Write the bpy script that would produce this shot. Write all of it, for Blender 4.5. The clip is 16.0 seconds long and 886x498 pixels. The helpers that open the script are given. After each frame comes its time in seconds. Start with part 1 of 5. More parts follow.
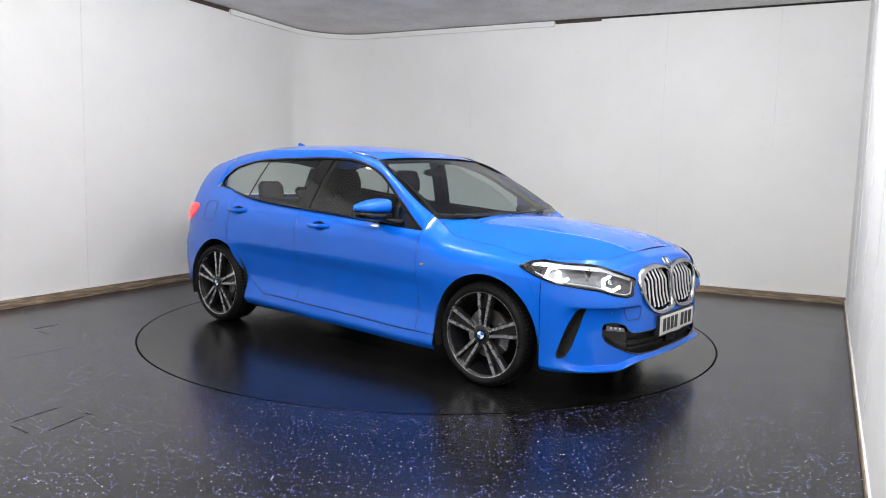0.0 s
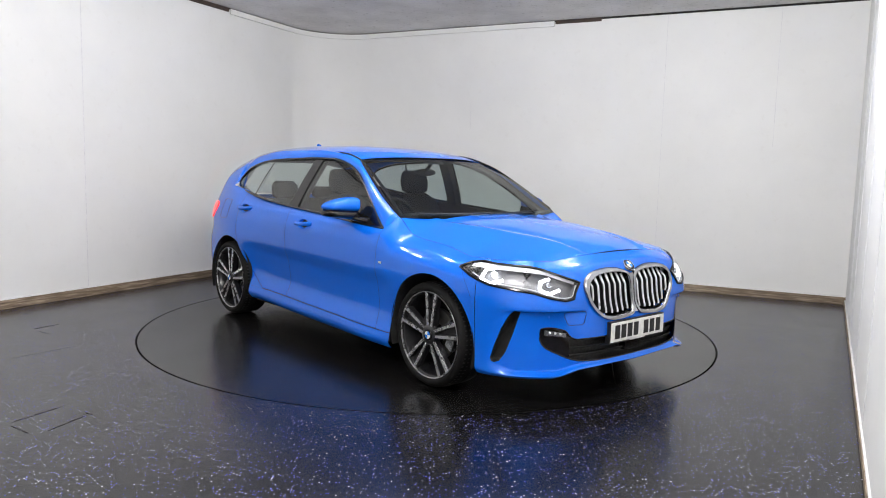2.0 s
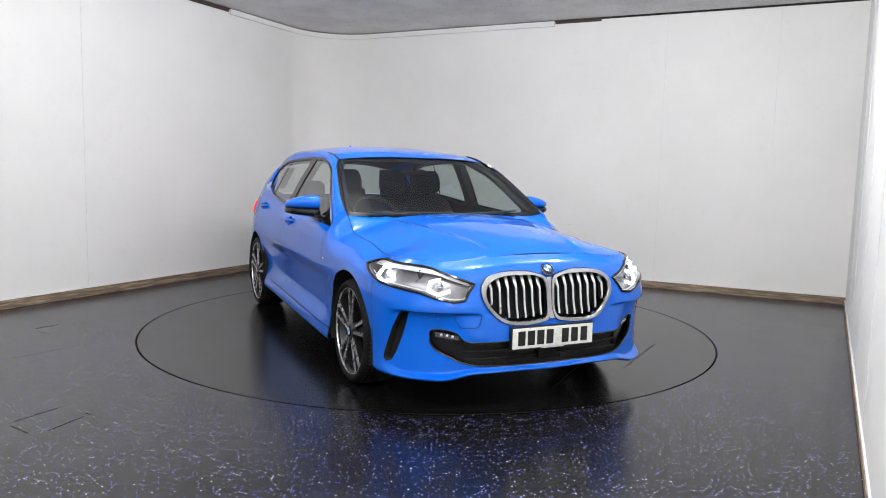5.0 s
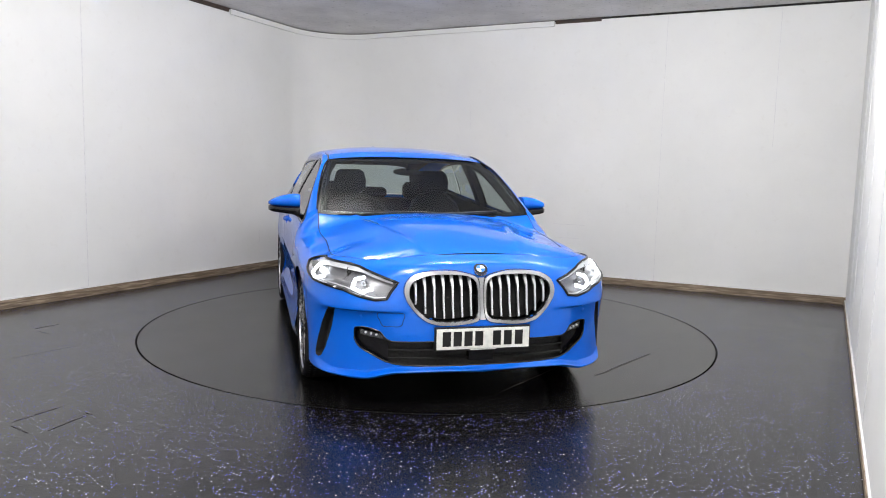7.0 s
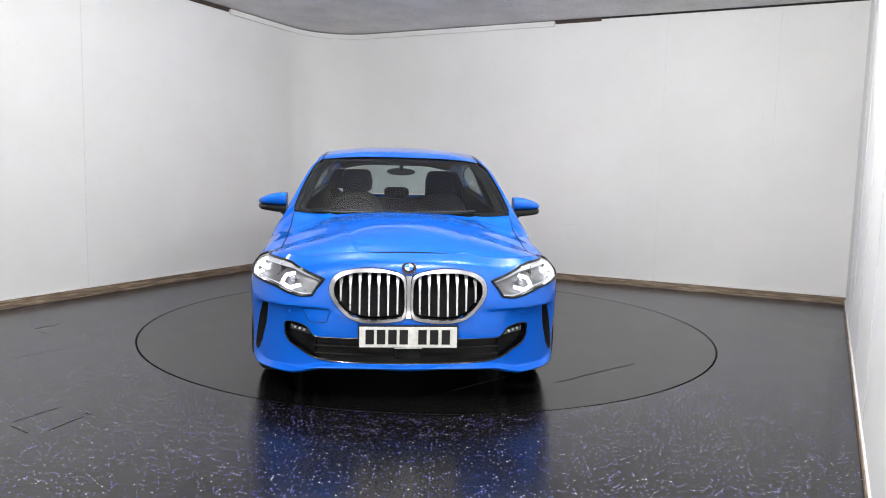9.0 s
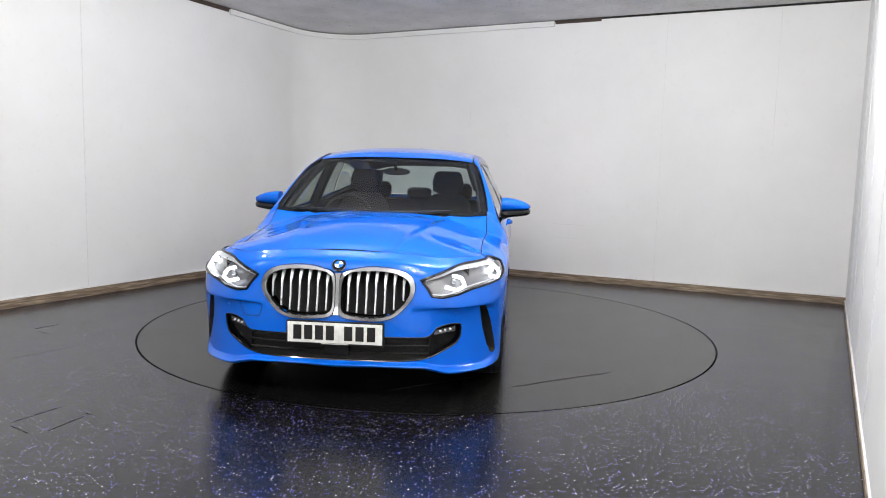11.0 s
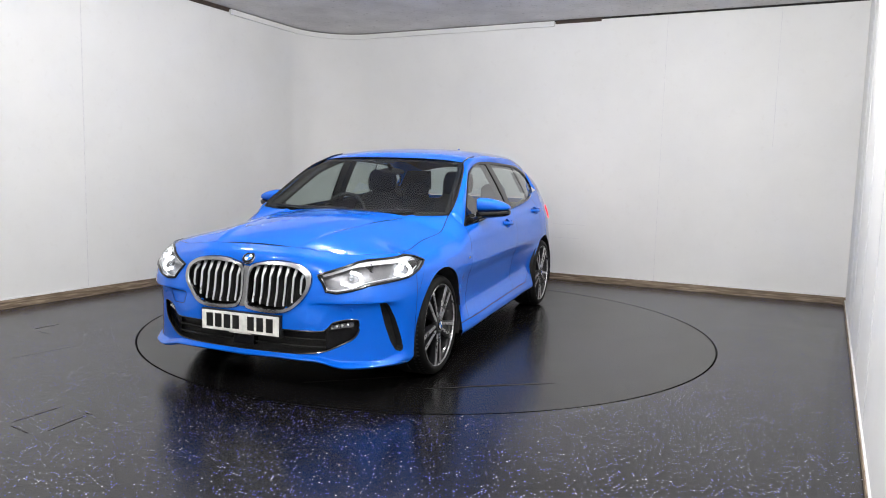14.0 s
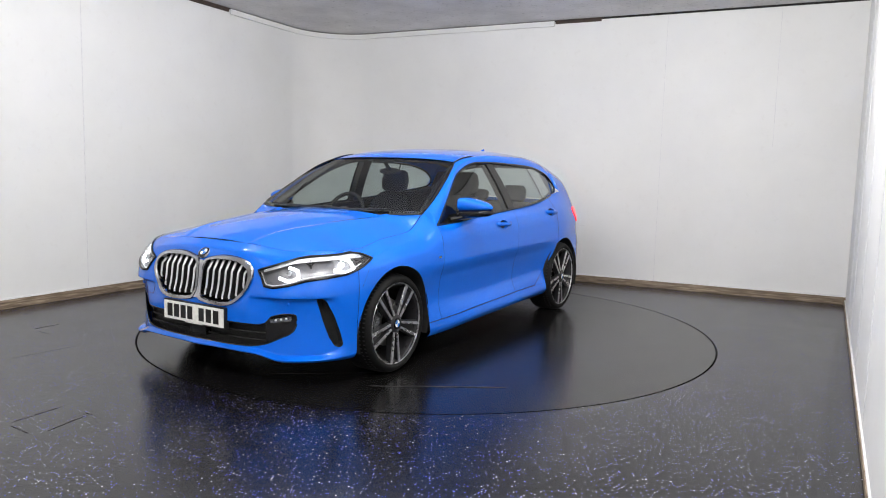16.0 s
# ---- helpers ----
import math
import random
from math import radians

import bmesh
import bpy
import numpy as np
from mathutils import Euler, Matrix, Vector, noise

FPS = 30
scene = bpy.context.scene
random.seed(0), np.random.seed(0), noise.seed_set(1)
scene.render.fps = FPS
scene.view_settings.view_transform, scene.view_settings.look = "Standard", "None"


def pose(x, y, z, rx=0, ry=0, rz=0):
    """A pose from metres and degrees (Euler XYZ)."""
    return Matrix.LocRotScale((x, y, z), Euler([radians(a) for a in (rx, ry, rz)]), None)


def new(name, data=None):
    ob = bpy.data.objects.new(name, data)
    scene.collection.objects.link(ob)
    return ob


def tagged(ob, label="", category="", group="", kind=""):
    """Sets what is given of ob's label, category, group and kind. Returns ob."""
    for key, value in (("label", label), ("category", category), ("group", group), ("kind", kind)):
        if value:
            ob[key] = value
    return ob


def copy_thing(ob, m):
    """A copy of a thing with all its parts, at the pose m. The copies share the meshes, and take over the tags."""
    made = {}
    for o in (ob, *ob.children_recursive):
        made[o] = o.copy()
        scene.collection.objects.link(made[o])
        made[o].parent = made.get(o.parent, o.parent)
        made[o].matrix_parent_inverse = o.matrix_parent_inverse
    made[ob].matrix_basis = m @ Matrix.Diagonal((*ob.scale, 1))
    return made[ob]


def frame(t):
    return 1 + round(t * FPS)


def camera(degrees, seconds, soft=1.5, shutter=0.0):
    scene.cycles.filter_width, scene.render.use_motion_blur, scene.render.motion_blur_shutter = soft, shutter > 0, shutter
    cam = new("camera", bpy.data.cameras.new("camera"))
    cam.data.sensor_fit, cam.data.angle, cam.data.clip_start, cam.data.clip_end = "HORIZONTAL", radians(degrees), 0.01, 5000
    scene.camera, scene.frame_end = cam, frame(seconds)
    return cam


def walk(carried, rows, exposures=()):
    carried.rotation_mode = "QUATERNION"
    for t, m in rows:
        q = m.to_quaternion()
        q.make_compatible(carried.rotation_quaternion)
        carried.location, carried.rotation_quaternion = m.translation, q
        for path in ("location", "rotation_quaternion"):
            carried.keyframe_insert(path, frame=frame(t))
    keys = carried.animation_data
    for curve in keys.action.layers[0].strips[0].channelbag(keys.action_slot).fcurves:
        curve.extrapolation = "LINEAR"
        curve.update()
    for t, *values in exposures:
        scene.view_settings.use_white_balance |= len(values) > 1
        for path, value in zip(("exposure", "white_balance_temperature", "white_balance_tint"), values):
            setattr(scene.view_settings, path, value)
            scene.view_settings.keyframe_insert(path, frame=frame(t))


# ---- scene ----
cam = camera(61.9, 16.0, soft=1.0)
EYE = (0.0, 0.0, 1.313)
HUB = Vector((-0.103, 6.075, 0.0))        # axis of the turntable
RING = 2.265                              # its radius
CEIL = 3.0


def slab_rise(y):
    """The slab climbs slightly from the back wall towards the camera's end."""
    return 0.02 + 0.022 * (9.6 - y)


def heading(t):
    """Turn of the turntable in degrees: it runs on evenly."""
    return -90.0 - (-51.66 + 5.1966 * t + 0.0040 * (t - 8.0) ** 2 - 0.10)


CAMERA_POSE = pose(*EYE, 90 - 6.384, 0, 0) @ pose(0, 0, 0, 0, 0, 1.436)
walk(cam, [(0, CAMERA_POSE), (16, CAMERA_POSE)])

# ---- world and lamps ----
world = bpy.data.worlds.new("world")
scene.world = world
world.use_nodes = True
world.node_tree.nodes["Background"].inputs[0].default_value = (1, 1, 1, 1)
world.node_tree.nodes["Background"].inputs[1].default_value = 0.005
scene.view_settings.exposure = 0.0


# ---- materials ----
def nodes_of(name):
    m = bpy.data.materials.new(name)
    m.use_nodes = True
    nt = m.node_tree
    return m, nt, nt.nodes["Principled BSDF"]


def link(nt, a, b):
    nt.links.new(a, b)


def tex_noise(nt, scale, detail=4, rough=0.55, coord="Object"):
    tc = nt.nodes.new("ShaderNodeTexCoord")
    n = nt.nodes.new("ShaderNodeTexNoise")
    n.inputs["Scale"].default_value, n.inputs["Detail"].default_value, n.inputs["Roughness"].default_value = scale, detail, rough
    link(nt, tc.outputs[coord], n.inputs["Vector"])
    return n


def ramp(nt, src, stops):
    r = nt.nodes.new("ShaderNodeValToRGB")
    el = r.color_ramp.elements
    while len(el) < len(stops):
        el.new(0.5)
    for e, (p, c) in zip(el, stops):
        e.position = p
        e.color = (*c, 1) if len(c) == 3 else c
    link(nt, src, r.inputs[0])
    return r


def bump(nt, bsdf, src, strength, distance=0.01):
    b = nt.nodes.new("ShaderNodeBump")
    b.inputs["Strength"].default_value, b.inputs["Distance"].default_value = strength, distance
    link(nt, src, b.inputs["Height"])
    link(nt, b.outputs[0], bsdf.inputs["Normal"])
    return b


def simple(name, color, rough=0.5, metal=0.0, coat=0.0, vary=0.12, scale=30.0, emit=None, power=0.0, relief=0.0):
    """A plain surface with a little grain in its colour and gloss."""
    m, nt, b = nodes_of(name)
    n = tex_noise(nt, scale)
    lo = tuple(c * (1 - vary) for c in color)
    hi = tuple(min(1, c * (1 + vary)) for c in color)
    r = ramp(nt, n.outputs["Fac"], [(0.3, lo), (0.7, hi)])
    link(nt, r.outputs[0], b.inputs["Base Color"])
    rr = ramp(nt, n.outputs["Fac"], [(0.3, (rough * 0.9,) * 3), (0.7, (min(1, rough * 1.1),) * 3)])
    link(nt, rr.outputs[0], b.inputs["Roughness"])
    b.inputs["Metallic"].default_value = metal
    b.inputs["Coat Weight"].default_value = coat
    b.inputs["Coat Roughness"].default_value = 0.03
    if emit:
        b.inputs["Emission Color"].default_value = (*emit, 1)
        b.inputs["Emission Strength"].default_value = power
    if relief:
        bump(nt, b, n.outputs["Fac"], relief, 0.004)
    return m


def wall_paint():
    m, nt, b = nodes_of("white_wall_panel")
    big = tex_noise(nt, 0.9, 5, 0.6)
    col = ramp(nt, big.outputs["Fac"], [(0.3, (0.70, 0.704, 0.695)), (0.65, (0.755, 0.759, 0.749))])
    fine = tex_noise(nt, 14.0, 6, 0.7)
    scuff = ramp(nt, fine.outputs["Fac"], [(0.30, (0.90, 0.885, 0.87)), (0.42, (1, 1, 1))])
    mix = nt.nodes.new("ShaderNodeMixRGB")
    mix.blend_type = "MULTIPLY"
    mix.inputs[0].default_value = 0.35
    link(nt, col.outputs[0], mix.inputs[1])
    link(nt, scuff.outputs[0], mix.inputs[2])
    link(nt, mix.outputs[0], b.inputs["Base Color"])
    b.inputs["Roughness"].default_value = 0.65
    bump(nt, b, big.outputs["Fac"], 0.25, 0.02)
    return m


def floor_vinyl(name, flecks):
    m, nt, b = nodes_of(name)
    big = tex_noise(nt, 0.8, 5, 0.6)
    base = ramp(nt, big.outputs["Fac"], [(0.3, (0.0035, 0.0033, 0.0033)), (0.7, (0.0070, 0.0066, 0.0066))])
    out = base.outputs[0]
    if flecks:
        tc = nt.nodes.new("ShaderNodeTexCoord")
        v = nt.nodes.new("ShaderNodeTexVoronoi")
        v.inputs["Scale"].default_value = 70.0
        link(nt, tc.outputs["Object"], v.inputs["Vector"])
        dot = ramp(nt, v.outputs["Distance"], [(0.18, (1, 1, 1)), (0.26, (0, 0, 0))])
        sep = nt.nodes.new("ShaderNodeSeparateColor")
        link(nt, v.outputs["Color"], sep.inputs[0])
        pick = ramp(nt, sep.outputs[0], [(0.50, (0, 0, 0)), (0.54, (1, 1, 1))])
        mul = nt.nodes.new("ShaderNodeMath")
        mul.operation = "MULTIPLY"
        link(nt, dot.outputs[0], mul.inputs[0])
        link(nt, pick.outputs[0], mul.inputs[1])
        # fleck colours; part of the blue is the car's reflection put into the tint
        tint = ramp(nt, sep.outputs[1], [(0.0, (0.08, 0.09, 0.72)), (0.5, (0.19, 0.21, 0.78)), (0.78, (0.45, 0.46, 0.70)), (1.0, (0.78, 0.78, 0.84))])
        mix = nt.nodes.new("ShaderNodeMixRGB")
        link(nt, mul.outputs[0], mix.inputs[0])
        link(nt, base.outputs[0], mix.inputs[1])
        link(nt, tint.outputs[0], mix.inputs[2])
        out = mix.outputs[0]
    link(nt, out, b.inputs["Base Color"])
    mid = tex_noise(nt, 3.0, 6, 0.65)
    rr = ramp(nt, mid.outputs["Fac"], [(0.3, (0.215,) * 3), (0.7, (0.255,) * 3)])
    link(nt, rr.outputs[0], b.inputs["Roughness"])
    b.inputs["Specular IOR Level"].default_value = 0.50
    fine = tex_noise(nt, 160.0, 2, 0.5)
    bump(nt, b, fine.outputs["Fac"], 0.06, 0.002)
    return m


def concrete():
    m, nt, b = nodes_of("ceiling_concrete")
    n = tex_noise(nt, 1.6, 7, 0.65)
    col = ramp(nt, n.outputs["Fac"], [(0.30, (0.62, 0.605, 0.595)), (0.62, (0.80, 0.785, 0.775))])
    pits = tex_noise(nt, 22.0, 5, 0.6)
    pr = ramp(nt, pits.outputs["Fac"], [(0.30, (0.55, 0.53, 0.52)), (0.40, (1, 1, 1))])
    mix = nt.nodes.new("ShaderNodeMixRGB")
    mix.blend_type = "MULTIPLY"
    mix.inputs[0].default_value = 0.8
    link(nt, col.outputs[0], mix.inputs[1])
    link(nt, pr.outputs[0], mix.inputs[2])
    link(nt, mix.outputs[0], b.inputs["Base Color"])
    b.inputs["Roughness"].default_value = 0.85
    bump(nt, b, pits.outputs["Fac"], 0.5, 0.01)
    return m


def board_wood():
    m, nt, b = nodes_of("dirty_skirting_wood")
    tc = nt.nodes.new("ShaderNodeTexCoord")
    mp = nt.nodes.new("ShaderNodeMapping")
    mp.inputs["Scale"].default_value = (1, 1, 14)
    n = nt.nodes.new("ShaderNodeTexNoise")
    n.inputs["Scale"].default_value, n.inputs["Detail"].default_value = 5.0, 6
    link(nt, tc.outputs["Object"], mp.inputs[0])
    link(nt, mp.outputs[0], n.inputs["Vector"])
    col = ramp(nt, n.outputs["Fac"], [(0.30, (0.09, 0.062, 0.04)), (0.52, (0.20, 0.15, 0.10)), (0.75, (0.42, 0.34, 0.25))])
    link(nt, col.outputs[0], b.inputs["Base Color"])
    b.inputs["Roughness"].default_value = 0.6
    bump(nt, b, n.outputs["Fac"], 0.4, 0.004)
    return m


M_WALL = wall_paint()
M_FLOOR = floor_vinyl("speckled_vinyl", True)
M_TABLE = floor_vinyl("turntable_vinyl", False)
M_CEIL = concrete()
M_BOARD = board_wood()
M_WHITE = simple("white_trim", (0.72, 0.72, 0.72), 0.4)
M_GAP = simple("dark_gap", (0.012, 0.011, 0.01), 0.8)
M_SEAM = simple("seam_grey", (0.66, 0.66, 0.67), 0.6)
M_GAPBROWN = simple("brown_gap", (0.05, 0.035, 0.028), 0.8, vary=0.5, scale=12)
M_SCUFF = simple("worn_vinyl", (0.010, 0.009, 0.009), 0.45, vary=0.5)
M_SCRATCH = simple("scratch_dark", (0.012, 0.009, 0.008), 0.7)
M_LAMP = simple("lamp_diffuser", (0.9, 0.9, 0.9), 0.4, emit=(1.0, 0.98, 0.95), power=6.0)


# ---- mesh helpers ----
def mesh_ob(name, verts, faces, mat, parent=None, smooth=False):
    me = bpy.data.meshes.new(name)
    me.from_pydata([tuple(v) for v in verts], [], faces)
    me.materials.append(mat)
    if smooth:
        me.polygons.foreach_set("use_smooth", [True] * len(me.polygons))
    me.update()
    ob = new(name, me)
    if parent:
        ob.parent = parent
    return ob


def box_data(x0, x1, y0, y1, z0, z1):
    v = [(x, y, z) for z in (z0, z1) for y in (y0, y1) for x in (x0, x1)]
    f = [(0, 2, 3, 1), (4, 5, 7, 6), (0, 1, 5, 4), (2, 6, 7, 3), (0, 4, 6, 2), (1, 3, 7, 5)]
    return v, f


def part(name, bm, material, parent, label="", smooth=True, crease=34):
    me = bpy.data.meshes.new(name)
    bmesh.ops.recalc_face_normals(bm, faces=bm.faces)
    bm.to_mesh(me)
    bm.free()
    me.materials.append(material)
    if smooth:
        me.polygons.foreach_set("use_smooth", [True] * len(me.polygons))
        me.set_sharp_from_angle(angle=radians(crease))
    ob = new(name, me)
    ob.parent = parent
    if label:
        ob["label"] = label
    return ob


# ---- the room: a white-panelled photo booth with a rounded corner ----
def rounded_plan(a, corner, b, radius, n=14):
    """The wall line from a round a corner to b."""
    a, corner, b = Vector(a), Vector(corner), Vector(b)
    da, db = (a - corner).normalized(), (b - corner).normalized()
    half = da.angle(db) / 2
    d = radius / math.tan(half)
    mid = corner + (da + db).normalized() * (radius / math.sin(half))
    p0, p1 = corner + da * d, corner + db * d
    a0 = math.atan2(p0.y - mid.y, p0.x - mid.x)
    a1 = math.atan2(p1.y - mid.y, p1.x - mid.x)
    if a1 - a0 > math.pi:
        a1 -= 2 * math.pi
    if a1 - a0 < -math.pi:
        a1 += 2 * math.pi
    arc = [mid + Vector((math.cos(a0 + (a1 - a0) * i / n), math.sin(a0 + (a1 - a0) * i / n))) * radius for i in range(n + 1)]
    return [a] + arc + [b]


LEFT_END, BACK_LEFT, BACK_RIGHT, RIGHT_END = (-7.75, -1.25), (-1.667, 10.206), (4.16, 7.52), (-0.45, -1.40)
PLAN = rounded_plan(LEFT_END, BACK_LEFT, BACK_RIGHT, 0.75, 40)


def strip(name, line, inner, outer, z0, z1, mat, label="", kind="structure"):
    """A band of wall or trim along a plan line, from inner to outer metres outside that line (line runs clockwise)."""
    pts = [Vector(p) for p in line]
    nrm = []
    for i in range(len(pts)):
        d = (pts[min(i + 1, len(pts) - 1)] - pts[max(i - 1, 0)]).normalized()
        nrm.append(Vector((-d.y, d.x)))
    v, f = [], []
    for p, n in zip(pts, nrm):
        for off, z in ((inner, z0), (outer, z0), (outer, z1), (inner, z1)):
            q = p + n * off
            v.append((q.x, q.y, z + slab_rise(q.y) if z > 2.5 else z))
    for i in range(len(pts) - 1):
        a, b = 4 * i, 4 * i + 4
        for k in range(4):
            f.append((a + k, b + k, b + (k + 1) % 4, a + (k + 1) % 4))
    f += [(0, 1, 2, 3), tuple(len(v) - 4 + k for k in (3, 2, 1, 0))]
    ob = mesh_ob(name, v, f, mat, smooth=True)
    ob.data.set_sharp_from_angle(angle=radians(25))
    return tagged(ob, label, "", "", kind)


def along(line, s0, s1):
    """The stretch of a plan line between two lengths from its start."""
    out, run = [], 0.0
    pts = [Vector(p) for p in line]
    for a, b in zip(pts, pts[1:]):
        d = (b - a).length
        for s in (s0, s1):
            if run <= s < run + d:
                out.append((s, a + (b - a) * ((s - run) / d)))
        if s0 < run + d < s1:
            out.append((run + d, b))
        run += d
    return [p for _, p in sorted(out, key=lambda q: q[0])]


def line_length(line):
    return sum((Vector(b) - Vector(a)).length for a, b in zip(line, line[1:]))


def room():
    strip("wall_north", PLAN, 0.0, 0.15, 0, CEIL, M_WALL, "white painted panel wall with a rounded corner")
    strip("wall_east", [BACK_RIGHT, RIGHT_END], 0.0, 0.15, 0, CEIL, M_WALL, "white painted panel wall beside the turntable")
    # unseen and assumed: closes the booth and bounces light onto the car's nose
    strip("wall_south", [RIGHT_END, LEFT_END], 0.0, 0.15, 0, CEIL, M_WALL, "plain white wall added out of view behind the camera")
    poly = [Vector(p) for p in PLAN] + [Vector(RIGHT_END)]
    c = sum(poly, Vector((0, 0))) / len(poly)
    big = [c + (p - c) * 1.05 for p in poly]
    n = len(big)
    v = [(p.x, p.y, z + slab_rise(p.y)) for z in (CEIL, CEIL + 0.2) for p in big]
    f = [tuple(range(n)), tuple(range(2 * n - 1, n - 1, -1))] + [(i, i + n, (i + 1) % n + n, (i + 1) % n) for i in range(n)]
    tagged(mesh_ob("ceiling", v, f, M_CEIL), "rough grey concrete ceiling slab", "", "", "structure")
    # floor with a round opening for the turntable
    m = 96
    bm = bmesh.new()
    ring = [bm.verts.new((HUB.x + (RING + 0.006) * math.cos(2 * math.pi * i / m), HUB.y + (RING + 0.006) * math.sin(2 * math.pi * i / m), 0)) for i in range(m)]
    outer = [bm.verts.new((HUB.x + 14 * math.cos(2 * math.pi * i / m), HUB.y + 14 * math.sin(2 * math.pi * i / m), 0)) for i in range(m)]
    for i in range(m):
        j = (i + 1) % m
        bm.faces.new((ring[i], outer[i], outer[j], ring[j]))
    me = bpy.data.meshes.new("floor")
    bmesh.ops.recalc_face_normals(bm, faces=bm.faces)
    bm.to_mesh(me)
    bm.free()
    me.materials.append(M_FLOOR)
    tagged(new("floor", me), "dark grey speckled safety vinyl floor, slightly glossy", "", "", "structure")


def pit():
    bm = bmesh.new()
    bmesh.ops.create_cone(bm, cap_ends=True, segments=96, radius1=RING + 0.0055, radius2=RING + 0.0055, depth=0.10, matrix=Matrix.Translation((HUB.x, HUB.y, -0.0505)))
    bmesh.ops.delete(bm, geom=[f for f in bm.faces if f.normal.z > 0.9], context="FACES")
    me = bpy.data.meshes.new("turntable_pit")
    bm.to_mesh(me)
    bm.free()
    me.materials.append(M_GAP)
    tagged(new("turntable_pit", me), "dark pit round the turntable", "", "", "structure")


def turntable():
    bm = bmesh.new()
    bmesh.ops.create_cone(bm, cap_ends=True, segments=96, radius1=RING - 0.008, radius2=RING - 0.008, depth=0.04, matrix=Matrix.Translation((0, 0, -0.0205)))
    me = bpy.data.meshes.new("turntable")
    bm.to_mesh(me)
    bm.free()
    me.materials.append(M_TABLE)
    ob = tagged(new("turntable", me), "round dark grey vinyl turntable set flush in the floor", "turntable")
    ob.location = HUB
    return ob


def wall_line(a, b, s):
    a, b = Vector(a), Vector(b)
    return a + (b - a).normalized() * s


def wall_mark(name, a, b, s0, s1, z0, z1, mat, label, proud=0.0025):
    """A thin mark or joint on a straight wall from a to b, between two lengths and two heights."""
    strip(name, [wall_line(a, b, s0), wall_line(a, b, s1)], -proud, 0.0, z0, z1, mat, label)


def floor_mark(name, x0, y0, x1, y1, width, mat, parent=None):
    a, b = Vector((x0, y0)), Vector((x1, y1))
    n = (b - a).orthogonal().normalized()
    m = 7
    rows = []
    rnd = random.Random(round(x0 * 1000 + y1 * 77))
    for i in range(m):
        p = a + (b - a) * (i / (m - 1)) + n * rnd.uniform(-.6, .6) * width
        w = width * (0.35 + rnd.random() * .65) * (0.3 if i in (0, m - 1) else 1)
        rows.append([(*(p - n * w), 0.0012), (*(p + n * w), 0.0012)])
    v = [q for r in rows for q in r]
    f = [(2 * i, 2 * i + 1, 2 * i + 3, 2 * i + 2) for i in range(m - 1)]
    ob = mesh_ob(name, v, f, mat, parent)
    if parent is None:
        tagged(ob, "thin dark scuff cut in the vinyl floor", "", "", "structure")
    return ob


